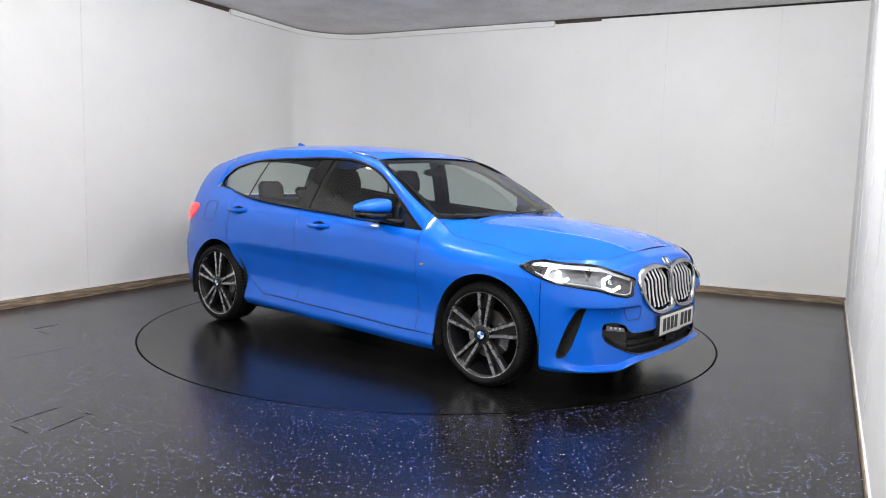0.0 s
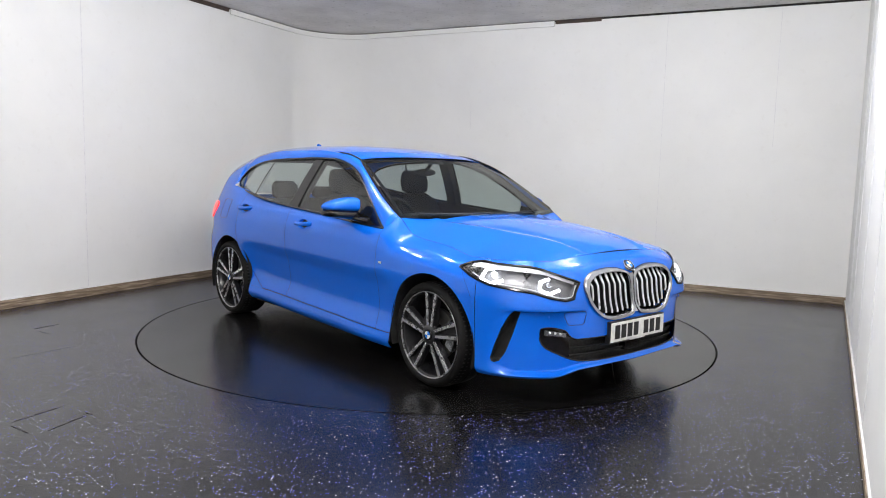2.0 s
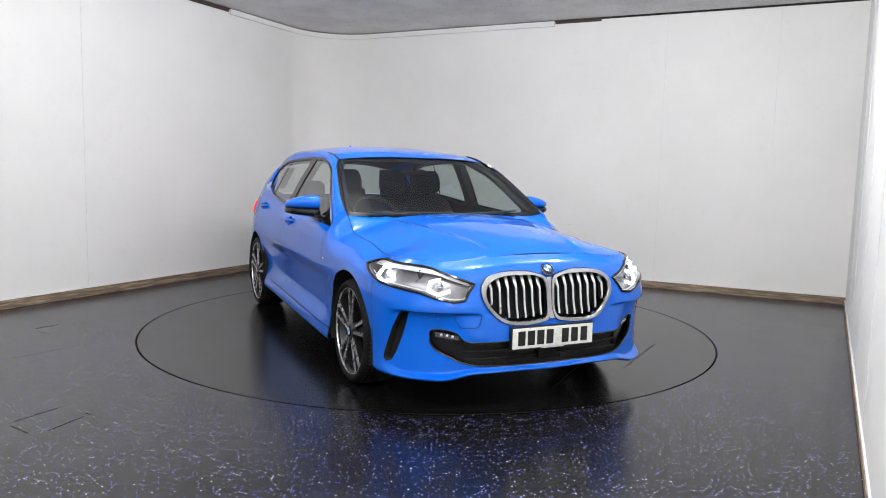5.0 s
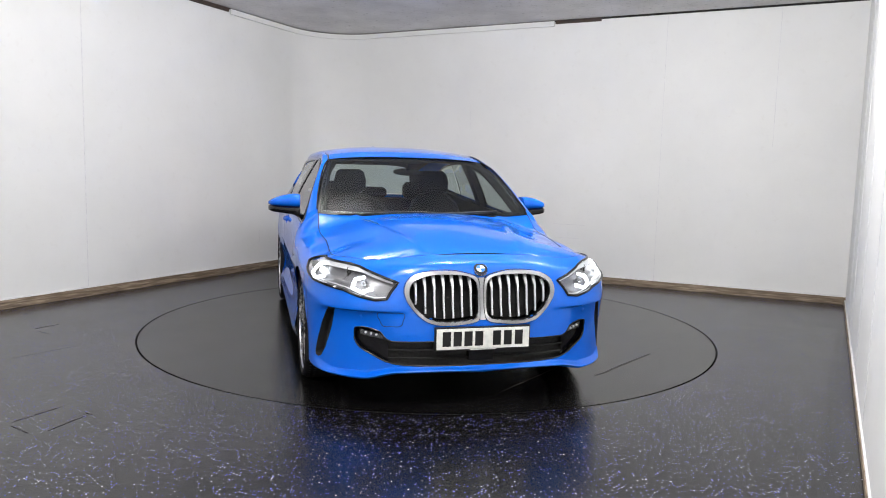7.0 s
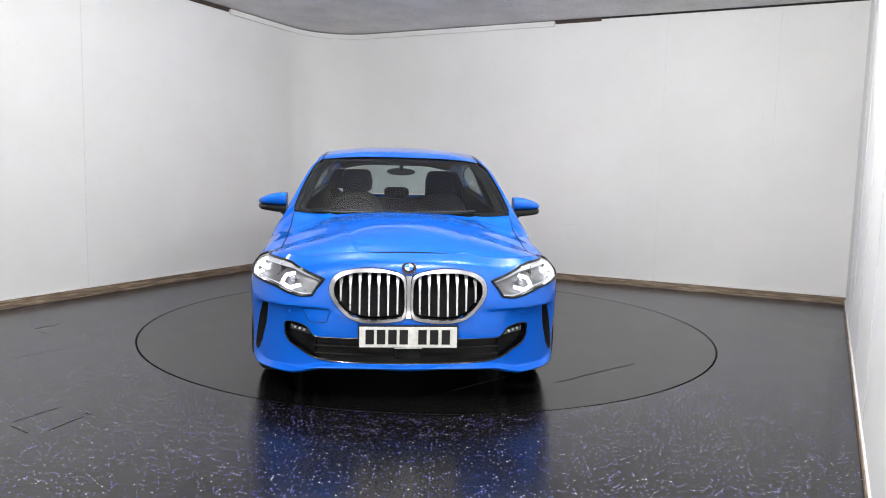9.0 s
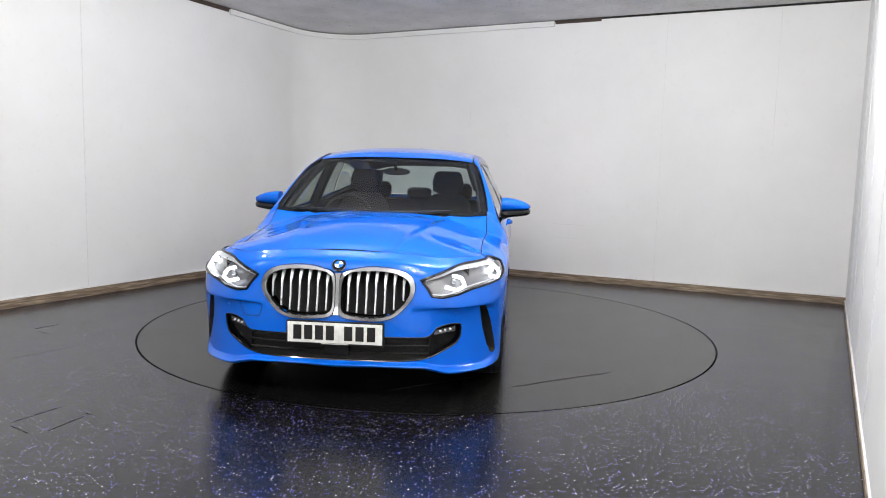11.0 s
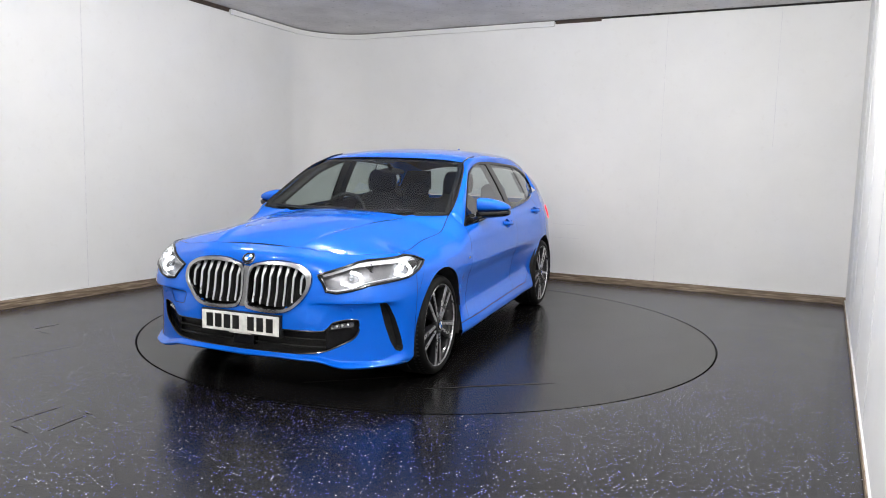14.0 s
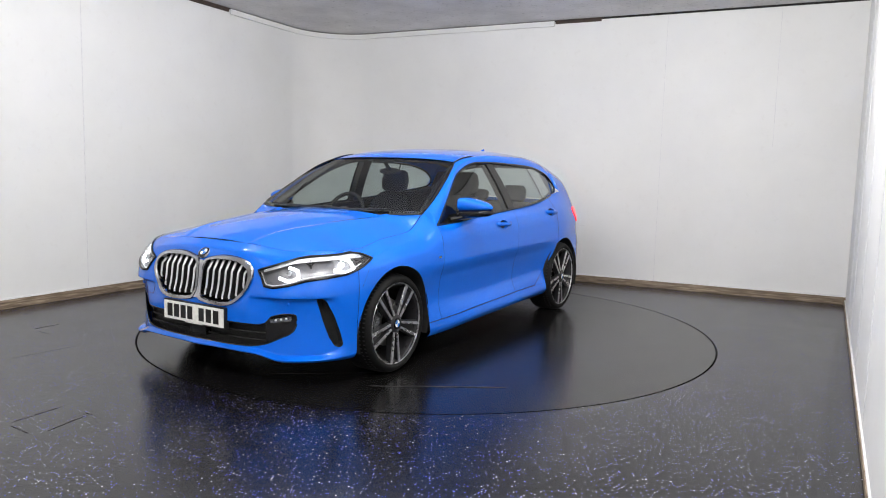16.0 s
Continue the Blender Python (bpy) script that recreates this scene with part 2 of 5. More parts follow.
def trims():
    strip("baseboard", PLAN, -0.022, 0.0, 0, 0.075, M_BOARD, "worn brown wooden skirting board under the white wall")
    strip("trim", PLAN, -0.012, 0.0, 0.0755, 0.090, M_WHITE, "thin white bead above the skirting board")
    strip("baseboard", [BACK_RIGHT, RIGHT_END], -0.016, 0.0, 0, 0.035, M_BOARD, "narrow brown wooden skirting strip")
    strip("trim", [BACK_RIGHT, RIGHT_END], -0.010, 0.0, 0.0355, 0.046, M_WHITE, "thin white bead above the narrow skirting")
    total = line_length(PLAN)
    back0 = total - (Vector(BACK_RIGHT) - Vector(BACK_LEFT)).length
    # dark gap under the slab, and the loose white strip that follows the rounded corner
    strip("trim_gap", along(PLAN, 8.0, total - 0.01), -0.004, 0.0, CEIL - 0.022, CEIL - 0.001, M_GAP, "dark gap between wall and concrete slab")
    strip("cornice", along(PLAN, 11.20, back0 + 3.20), -0.030, -0.005, CEIL - 0.070, CEIL - 0.012, M_WALL, "bent white plastic strip along the wall's top")
    strip("trim_gap", along(PLAN, back0 + 3.21, back0 + 3.75), -0.006, -0.0045, CEIL - 0.045, CEIL - 0.001, M_GAPBROWN, "brown gap beside the loose strip")
    strip("trim_gap", along(PLAN, 10.3, 11.19), -0.006, -0.0045, CEIL - 0.05, CEIL - 0.001, M_GAPBROWN, "brown gap beside the loose strip")
    for s, z0, z1 in ((4.48, .09, 2.97), (5.62, 1.6, 2.97)):
        wall_mark("panel_joint", BACK_LEFT, BACK_RIGHT, s, s + .005, z0, z1, M_SEAM, "fine vertical joint between white wall panels")
    wall_mark("panel_joint", BACK_LEFT, BACK_RIGHT, 2.165, 2.169, 1.78, 2.14, M_SEAM, "short vertical crack in the white wall")
    for s in (6.0, 7.65, 9.31):
        wall_mark("panel_joint", LEFT_END, BACK_LEFT, s, s + .006, .09, 2.97, M_SEAM, "fine vertical joint between white wall panels")
    wall_mark("panel_joint", LEFT_END, BACK_LEFT, 11.679, 11.684, .33, .48, M_SEAM, "short vertical crack in the white wall")
    wall_mark("scratch", BACK_LEFT, BACK_RIGHT, 3.28, 3.66, .662, .667, M_SEAM, "long scratch in the white wall")
    wall_mark("scratch", BACK_LEFT, BACK_RIGHT, 3.25, 3.60, .502, .506, M_SEAM, "long scratch in the white wall")
    for s in (1.2, 2.0, 3.2, 4.4):
        wall_mark("panel_joint", BACK_RIGHT, RIGHT_END, s, s + .006, .05, 2.97, M_SEAM, "fine vertical joint between white wall panels")
    # cuts and scuffs in the vinyl
    for x0, y0, x1, y1, w in ((-3.117, 5.533, -3.013, 5.722, .008), (-2.117, 3.531, -1.986, 3.811, .004), (-1.879, 3.434, -1.806, 3.668, .006), (-2.09, 3.486, -1.955, 3.399, .005),
                              (-1.834, 3.708, -1.782, 3.678, .006), (-2.794, 4.691, -2.5, 5.124, .003), (-3.038, 5.466, -2.914, 5.388, .003)):
        floor_mark("floor_scuff", x0, y0, x1, y1, w, M_SCRATCH)
    for x0, y0, x1, y1, w in ((1.685, .673, 1.225, 1.346, .010), (1.905, -.05, 1.45, .52, .003), (-1.088, -.87, -1.03, -.336, .005)):
        floor_mark("scuff", x0, y0, x1, y1, w, M_SCUFF, TABLE)


room()
pit()
TABLE = turntable()
trims()

def ceiling_lights():
    """Bare round LED lamps hung just under the slab, over and behind the camera's end of the booth."""
    first = None
    for x, y, watts in ((-3.4, 3.0, 17), (-2.4, 5.5, 11), (-2.4, 1.4, 82), (-1.2, 0.9, 116), (0.2, 1.8, 112), (-0.9, 5.4, 76), (0.5, 4.3, 96), (1.8, 5.1, 70)):
        spot = pose(x, y, 2.80 + slab_rise(y))
        if first is None:
            first = tagged(new("ceiling_light"), "white round lamp holder hung under the slab", "ceiling light", "lamps under the slab")
            bm = bmesh.new()
            bmesh.ops.create_cone(bm, cap_ends=True, segments=20, radius1=0.075, radius2=0.05, depth=0.04, matrix=Matrix.Translation((0, 0, 0.15)))
            part("base", bm, M_WHITE, first)
            bm = bmesh.new()
            bmesh.ops.create_cone(bm, cap_ends=True, segments=12, radius1=0.012, radius2=0.012, depth=0.07, matrix=Matrix.Translation((0, 0, 0.10)))
            part("stem", bm, M_WHITE, first)
            first.matrix_basis = spot
        else:
            copy_thing(first, spot)
        lamp = bpy.data.lights.new("lamp", "POINT")
        lamp.energy, lamp.shadow_soft_size, lamp.color = watts, 0.055, (1.0, 0.985, 0.965)
        new("lamp", lamp).location = (x, y, 2.80 + slab_rise(y))


ceiling_lights()
# ---- the car ----
def car_paint():
    m, nt, b = nodes_of("blue_metallic_paint")
    n = tex_noise(nt, 900.0, 2, 0.5)
    col = ramp(nt, n.outputs["Fac"], [(0.35, (0.001, 0.106, 0.57)), (0.65, (0.001, 0.130, 0.71))])
    link(nt, col.outputs[0], b.inputs["Base Color"])
    b.inputs["Metallic"].default_value = 0.06
    b.inputs["Roughness"].default_value = 0.35
    b.inputs["Specular IOR Level"].default_value = 0.0
    b.inputs["Coat Weight"].default_value = 1.0
    b.inputs["Coat IOR"].default_value = 1.53
    b.inputs["Coat Roughness"].default_value = 0.008
    return m


def glass_pane(name, tint, gloss=1.0):
    """Clear tinted glass: what is behind it shows through, and it mirrors more at a slant."""
    m = bpy.data.materials.new(name)
    m.use_nodes = True
    nt = m.node_tree
    nt.nodes.clear()
    out = nt.nodes.new("ShaderNodeOutputMaterial")
    tr = nt.nodes.new("ShaderNodeBsdfTransparent")
    tr.inputs[0].default_value = (*tint, 1)
    gl = nt.nodes.new("ShaderNodeBsdfGlossy")
    gl.inputs["Roughness"].default_value = 0.01
    gl.inputs["Color"].default_value = (gloss, gloss, gloss, 1)
    lw = nt.nodes.new("ShaderNodeLayerWeight")
    lw.inputs[0].default_value = 0.5
    pw = nt.nodes.new("ShaderNodeMath")
    pw.operation, pw.inputs[1].default_value = "POWER", 4.0
    link(nt, lw.outputs["Facing"], pw.inputs[0])
    fr = nt.nodes.new("ShaderNodeMath")
    fr.operation, fr.inputs[1].default_value, fr.inputs[2].default_value = "MULTIPLY_ADD", 0.9, 0.045
    link(nt, pw.outputs[0], fr.inputs[0])
    mix = nt.nodes.new("ShaderNodeMixShader")
    link(nt, fr.outputs[0], mix.inputs[0])
    link(nt, tr.outputs[0], mix.inputs[1])
    link(nt, gl.outputs[0], mix.inputs[2])
    link(nt, mix.outputs[0], out.inputs[0])
    return m


def honeycomb():
    m, nt, b = nodes_of("intake_mesh")
    tc = nt.nodes.new("ShaderNodeTexCoord")
    v = nt.nodes.new("ShaderNodeTexVoronoi")
    v.inputs["Scale"].default_value = 60.0
    link(nt, tc.outputs["Object"], v.inputs["Vector"])
    c = ramp(nt, v.outputs["Distance"], [(0.2, (0.001, 0.001, 0.001)), (0.5, (0.008, 0.008, 0.008))])
    link(nt, c.outputs[0], b.inputs["Base Color"])
    b.inputs["Roughness"].default_value = 0.45
    bump(nt, b, v.outputs["Distance"], 0.3, 0.006)
    return m


M_BLUE = car_paint()
M_BLACK = simple("gloss_black", (0.005, 0.005, 0.006), 0.07)
M_MATT = simple("matt_black_plastic", (0.012, 0.012, 0.013), 0.55)
M_DARK = simple("dark_underbody", (0.006, 0.006, 0.006), 0.9)
M_CHROME = simple("satin_chrome", (0.72, 0.73, 0.75), 0.16, metal=1.0, vary=0.03)
M_FRAME = simple("satin_grille_frame", (0.40, 0.405, 0.42), 0.20, metal=1.0, vary=0.03)
M_ALLOY = simple("machined_alloy", (0.60, 0.60, 0.62), 0.28, metal=0.9, vary=0.06)
M_SLAT = simple("pale_silver_slat", (0.74, 0.745, 0.76), 0.30, metal=0.55, vary=0.03)
M_RIMDARK = simple("dark_grey_rim_paint", (0.012, 0.012, 0.014), 0.3, coat=0.4)
M_TYRE = simple("tyre_rubber", (0.0045, 0.0045, 0.0048), 0.68, vary=0.25, scale=60, relief=0.15)
M_TYRE.node_tree.nodes["Principled BSDF"].inputs["Specular IOR Level"].default_value = 0.2
M_DISC = simple("brake_steel", (0.35, 0.34, 0.33), 0.4, metal=1.0)
M_SEAT = simple("charcoal_seat_cloth", (0.005, 0.005, 0.0055), 0.9, vary=0.3, scale=40)
M_CABIN = simple("dark_cabin_plastic", (0.006, 0.006, 0.0065), 0.6)
M_LINING = simple("grey_headlining", (0.05, 0.05, 0.052), 0.9)
M_SCREEN = glass_pane("windscreen_glass", (0.72, 0.79, 0.77), 0.6)
M_SIDE = glass_pane("side_window_glass", (0.68, 0.74, 0.72))
M_LENS = glass_pane("headlight_lens", (0.97, 0.98, 1.0))
M_PLATE = simple("plate_white", (0.78, 0.78, 0.74), 0.35)
M_CHAR = simple("plate_black", (0.008, 0.008, 0.008), 0.4)
M_MESH = honeycomb()
M_DRL = simple("daytime_light", (0.9, 0.95, 1.0), 0.3, emit=(0.93, 0.97, 1.0), power=4.2)
M_BEAM = simple("low_beam_lens", (0.9, 0.95, 1.0), 0.2, emit=(0.95, 0.98, 1.0), power=14.0)
M_HOUSE = simple("headlight_reflector", (0.30, 0.31, 0.33), 0.25, metal=0.85)
M_HDARK = simple("headlight_grey_trim", (0.16, 0.16, 0.17), 0.3, metal=0.5)
M_TAIL = simple("tail_light_red", (0.55, 0.01, 0.01), 0.2, coat=0.8, emit=(1.0, 0.012, 0.012), power=1.6)
M_BADGEBLUE = simple("badge_blue", (0.02, 0.16, 0.55), 0.25)
M_SILVER = simple("silver_lamp_trim", (0.66, 0.67, 0.69), 0.35, metal=0.2)
M_AMBER = simple("side_reflector_red", (0.5, 0.02, 0.01), 0.3)

FRONT_AXLE, REAR_AXLE, WHEEL_R = 1.352, -1.318, 0.317


def hermite(xs, ys):
    """A smooth curve through points that never overshoots them."""
    xs, ys = np.asarray(xs, float), np.asarray(ys, float)
    h = np.diff(xs)
    d = np.diff(ys, axis=0) / (h if ys.ndim == 1 else h[:, None])
    m = np.zeros_like(ys)
    m[0], m[-1] = d[0], d[-1]
    with np.errstate(divide="ignore", invalid="ignore"):
        hm = np.where(d[:-1] * d[1:] > 0, 2 * d[:-1] * d[1:] / (d[:-1] + d[1:]), 0.0)
    m[1:-1] = hm

    def f(x):
        x = np.clip(np.asarray(x, float), xs[0], xs[-1])
        i = np.clip(np.searchsorted(xs, x) - 1, 0, len(xs) - 2)
        hh = h[i]
        t = (x - xs[i]) / hh
        if ys.ndim > 1:
            t, hh = t[..., None], hh[..., None]
        return ((1 + 2 * t) * (1 - t) ** 2 * ys[i] + t * (1 - t) ** 2 * hh * m[i] + t * t * (3 - 2 * t) * ys[i + 1] + t * t * (t - 1) * hh * m[i + 1])
    return f


def spline(xs, ys, d0, d1):
    """A cubic spline with given slopes at its ends."""
    xs, ys = np.asarray(xs, float), np.asarray(ys, float)
    n = len(xs)
    a, r = np.zeros((n, n)), np.zeros(n)
    a[0, 0] = a[-1, -1] = 1
    r[0], r[-1] = d0, d1
    h = np.diff(xs)
    for i in range(1, n - 1):
        a[i, i - 1], a[i, i], a[i, i + 1] = 1 / h[i - 1], 2 / h[i - 1] + 2 / h[i], 1 / h[i]
        r[i] = 3 * ((ys[i] - ys[i - 1]) / h[i - 1] ** 2 + (ys[i + 1] - ys[i]) / h[i] ** 2)
    m = np.linalg.solve(a, r)

    def f(x):
        x = np.clip(np.asarray(x, float), xs[0], xs[-1])
        i = np.clip(np.searchsorted(xs, x) - 1, 0, n - 2)
        t = (x - xs[i]) / h[i]
        return (1 + 2 * t) * (1 - t) ** 2 * ys[i] + t * (1 - t) ** 2 * h[i] * m[i] + t * t * (3 - 2 * t) * ys[i + 1] + t * t * (t - 1) * h[i] * m[i + 1]
    return f


# The lower body: a plan outline from the nose round the side to the tail, and at each
# station a section: heights and how far the skin lies inside that outline.
STATIONS = []


def station(x, y, *rows):
    STATIONS.append((x, y, rows))


station(2.215, 0.00, (.208, .045), (.228, .012), (.252, .035), (.36, .030), (.47, .032), (.56, .065), (.70, .085), (.788, .118), (.837, .190))
station(2.212, 0.25, (.215, .045), (.233, .012), (.254, .035), (.36, .030), (.47, .032), (.56, .062), (.70, .082), (.785, .116), (.833, .190))
station(2.185, 0.46, (.212, .040), (.230, .008), (.252, .038), (.40, .036), (.532, .046), (.550, .040), (.66, .062), (.765, .106), (.820, .185))
station(2.115, 0.64, (.182, .020), (.196, .000), (.220, .046), (.40, .054), (.541, .036), (.554, .006), (.66, .038), (.75, .095), (.805, .165))
station(1.985, 0.795, (.178, .030), (.194, .004), (.220, .036), (.40, .040), (.542, .026), (.556, .000), (.66, .018), (.75, .072), (.808, .150))
station(1.810, 0.886, (.180, .030), (.205, .012), (.28, .015), (.38, .012), (.47, .005), (.58, .000), (.68, .008), (.76, .055), (.806, .140))
station(1.600, 0.912, (.200, .040), (.240, .020), (.30, .010), (.40, .010), (.50, .005), (.60, .000), (.69, .006), (.765, .055), (.803, .160))
station(1.354, 0.922, (.180, .040), (.240, .020), (.31, .010), (.42, .010), (.52, .005), (.62, .000), (.72, .008), (.80, .065), (.842, .175))
station(1.050, 0.920, (.168, .030), (.205, .005), (.262, .012), (.42, .030), (.55, .015), (.66, .000), (.74, .005), (.82, .050), (.878, .160))
station(0.850, 0.918, (.165, .030), (.205, .000), (.262, .010), (.41, .042), (.55, .028), (.655, .000), (.78, .008), (.87, .036), (.988, .168))
station(0.350, 0.912, (.176, .030), (.216, .000), (.274, .012), (.40, .052), (.56, .032), (.665, .000), (.80, .005), (.89, .030), (.962, .090))
station(-0.250, 0.908, (.190, .030), (.228, .000), (.288, .012), (.41, .054), (.57, .034), (.680, .000), (.81, .003), (.91, .028), (.988, .085))
station(-0.850, 0.906, (.205, .030), (.246, .000), (.304, .012), (.43, .048), (.59, .026), (.690, .000), (.82, .010), (.93, .040), (1.035, .110))
station(-1.316, 0.912, (.205, .050), (.260, .020), (.33, .010), (.46, .005), (.60, .000), (.70, .000), (.82, .012), (.95, .052), (1.085, .145))
station(-1.620, 0.880, (.220, .060), (.280, .020), (.36, .010), (.48, .000), (.60, .000), (.71, .010), (.82, .020), (.96, .062), (1.110, .140))
station(-1.885, 0.800, (.230, .060), (.290, .020), (.37, .010), (.50, .000), (.60, .000), (.72, .020), (.84, .030), (.96, .065), (1.100, .125))
station(-2.075, 0.600, (.240, .080), (.300, .030), (.38, .010), (.50, .000), (.60, .000), (.70, .050), (.82, .125), (.93, .160), (1.000, .205))
station(-2.145, 0.350, (.240, .080), (.300, .030), (.38, .010), (.50, .000), (.60, .000), (.70, .050), (.82, .125), (.93, .160), (1.000, .205))
station(-2.160, 0.000, (.240, .080), (.300, .030), (.38, .010), (.50, .000), (.60, .000), (.70, .050), (.82, .125), (.93, .160), (1.000, .205))

_px, _py = np.array([s[0] for s in STATIONS]), np.array([s[1] for s in STATIONS])
_run = np.concatenate([[0], np.cumsum(np.hypot(np.diff(_px), np.diff(_py)))])
plan_x, plan_y = spline(_run, _px, 0, 0), spline(_run, _py, 1, -1)
row_z = hermite(_run, np.array([[r[0] for r in s[2]] for s in STATIONS]))
row_d = hermite(_run, np.array([[r[1] for r in s[2]] for s in STATIONS]))
RUN = _run[-1]
_l = np.linspace(0, RUN, 1201)
_lx, _ly = plan_x(_l), plan_y(_l)


def run_at_x(x):
    """Length along the outline at which it has that x."""
    return float(np.interp(-x, -_lx, _l))


def run_at_y(y):
    """The same on the nose, by y."""
    k = np.searchsorted(_l, run_at_x(1.75))
    return float(np.interp(y, _ly[:k], _l[:k]))


def skin(l, z, out=0.0):
    """Points of the lower body at length l of the outline and the heights z (an array), and their outward normals in plan."""
    z = np.atleast_1d(np.asarray(z, float))
    e = 1e-3
    tx, ty = plan_x(l + e) - plan_x(l - e), plan_y(l + e) - plan_y(l - e)
    if l < e or l > RUN - e:
        tx, ty = 0.0, 1.0 if l < 1 else -1.0
    n = math.hypot(tx, ty)
    nx, ny = ty / n, -tx / n
    d = hermite(row_z(l), row_d(l))(z) - out
    return np.stack([plan_x(l) - nx * d, plan_y(l) - ny * d, z], -1)


def top_z(l):
    return float(row_z(l)[-1])


def low_z(l):
    return float(row_z(l)[0])


def add_grid(bm, rows, side=1):
    """A grid of quads through rows of points; side -1 mirrors it to the car's right."""
    vs = [[bm.verts.new((p[0], p[1] * side, p[2])) for p in r] for r in rows]
    for a, b in zip(vs, vs[1:]):
        for i in range(len(a) - 1):
            q = (a[i], a[i + 1], b[i + 1], b[i])
            try:
                bm.faces.new(q)
            except ValueError:
                pass
    return vs


def finish(bm, thick=0.0, merge=1e-5):
    bmesh.ops.remove_doubles(bm, verts=bm.verts, dist=merge)
    bmesh.ops.dissolve_degenerate(bm, dist=1e-5, edges=bm.edges)
    return bm


def tube(bm, pts, radius, closed=False, sides=8, flat=1.0):
    """A round bar along points; flat squeezes it upright."""
    pts = [Vector(p) for p in pts]
    n = len(pts)
    rings = []
    for i, p in enumerate(pts):
        a = pts[(i - 1) % n] if closed or i else pts[0]
        b = pts[(i + 1) % n] if closed or i < n - 1 else pts[-1]
        t = (b - a).normalized()
        u = t.cross(Vector((0, 0, 1)))
        u = u.normalized() if u.length > 1e-4 else Vector((1, 0, 0))
        w = t.cross(u).normalized()
        rings.append([bm.verts.new(p + (u * math.cos(2 * math.pi * k / sides) + w * math.sin(2 * math.pi * k / sides) * flat) * radius) for k in range(sides)])
    for i in range(n if closed else n - 1):
        a, b = rings[i], rings[(i + 1) % n]
        for k in range(sides):
            bm.faces.new((a[k], a[(k + 1) % sides], b[(k + 1) % sides], b[k]))
    if not closed:
        bm.faces.new(rings[0])
        bm.faces.new(rings[-1])
    return bm


def smooth_line(pts, n=40, closed=False):
    """Even points along a smooth curve through pts."""
    p = np.asarray(pts, float)
    if closed:
        p = np.vstack([p, p[:1]])
    s = np.concatenate([[0], np.cumsum(np.linalg.norm(np.diff(p, axis=0), axis=1))])
    if closed:
        ext = np.vstack([p[-4:-1], p, p[1:4]])
        es = np.concatenate([[0], np.cumsum(np.linalg.norm(np.diff(ext, axis=0), axis=1))]) 
        es = es - es[3]
        f = [spline(es, ext[:, k], 0, 0) for k in range(p.shape[1])]
        q = np.linspace(0, s[-1], n, endpoint=False)
    else:
        f = [hermite(s, p[:, k]) for k in range(p.shape[1])]
        q = np.linspace(0, s[-1], n)
    return np.stack([g(q) for g in f], -1)


def corners_line(pts, n=80):
    """Even points along the straight sides of a closed outline."""
    p = np.asarray(pts, float)
    p = np.vstack([p, p[:1]])
    d = np.concatenate([[0], np.cumsum(np.linalg.norm(np.diff(p, axis=0), axis=1))])
    q = np.sort(np.concatenate([np.linspace(0, d[-1], n, endpoint=False), d[1:-1]]))
    return np.stack([np.interp(q, d, p[:, k]) for k in range(p.shape[1])], -1)


def inside(poly, x, y):
    hit = False
    n = len(poly)
    for i in range(n):
        x0, y0 = poly[i]
        x1, y1 = poly[(i + 1) % n]
        if (y0 > y) != (y1 > y) and x < (x1 - x0) * (y - y0) / (y1 - y0) + x0:
            hit = not hit
    return hit


def nearest_on(poly, x, y):
    best, spot = 1e9, (x, y)
    n = len(poly)
    for i in range(n):
        ax, ay = poly[i]
        bx, by = poly[(i + 1) % n]
        dx, dy = bx - ax, by - ay
        t = max(0, min(1, ((x - ax) * dx + (y - ay) * dy) / (dx * dx + dy * dy + 1e-12)))
        qx, qy = ax + t * dx, ay + t * dy
        d = (qx - x) ** 2 + (qy - y) ** 2
        if d < best:
            best, spot = d, (qx, qy)
    return spot


# openings in the nose, by outline length and height
def nose_poly(pts):
    return [(run_at_y(y), z) for y, z in pts]


KIDNEY = smooth_line([(.011, .61), (.012, .68), (.024, .722), (.07, .743), (.131, .757), (.207, .762), (.297, .757), (.365, .741), (.412, .706), (.428, .657), (.415, .605), (.375, .549), (.318, .500), (.265, .481), (.165, .474), (.07, .483), (.022, .500), (.012, .54)], 96, True)
KIDNEY_MOUTH = smooth_line([(.026, .61), (.028, .67), (.040, .706), (.08, .728), (.135, .735), (.207, .737), (.29, .732), (.345, .716), (.382, .69), (.396, .655), (.386, .605), (.35, .556), (.305, .518), (.26, .502), (.165, .496), (.08, .503), (.036, .518), (.026, .55)], 96, True)
INTAKE = [(0, .252), (.25, .254), (.44, .262), (.52, .276), (.60, .308), (.680, .352), (.702, .40), (.698, .450), (.66, .457), (.565, .438), (.53, .402), (.49, .388), (.40, .388), (0, .392)]
LAMP = [(run_at_y(.464), .697), (run_at_y(.50), .655), (run_at_y(.523), .612), (run_at_y(.58), .606), (run_at_y(.66), .622), (run_at_y(.74), .650), (run_at_x(1.83), .685), (run_at_x(1.70), .720), (run_at_x(1.592), .758), (run_at_x(1.64), .785), (run_at_x(1.72), .797), (run_at_x(1.80), .792), (run_at_y(.76), .783), (run_at_y(.70), .772), (run_at_y(.60), .740), (run_at_y(.52), .715)]
VENT = [(run_at_x(x), z) for x, z in corners_line([(1.995, .548), (1.970, .554), (1.945, .53), (1.905, .45), (1.868, .345), (1.850, .28), (1.856, .264), (1.872, .257), (1.900, .268), (1.930, .32), (1.962, .42)], 50)]
HOLES = [nose_poly([(y, z) for y, z in KIDNEY]), nose_poly(INTAKE), LAMP, VENT]
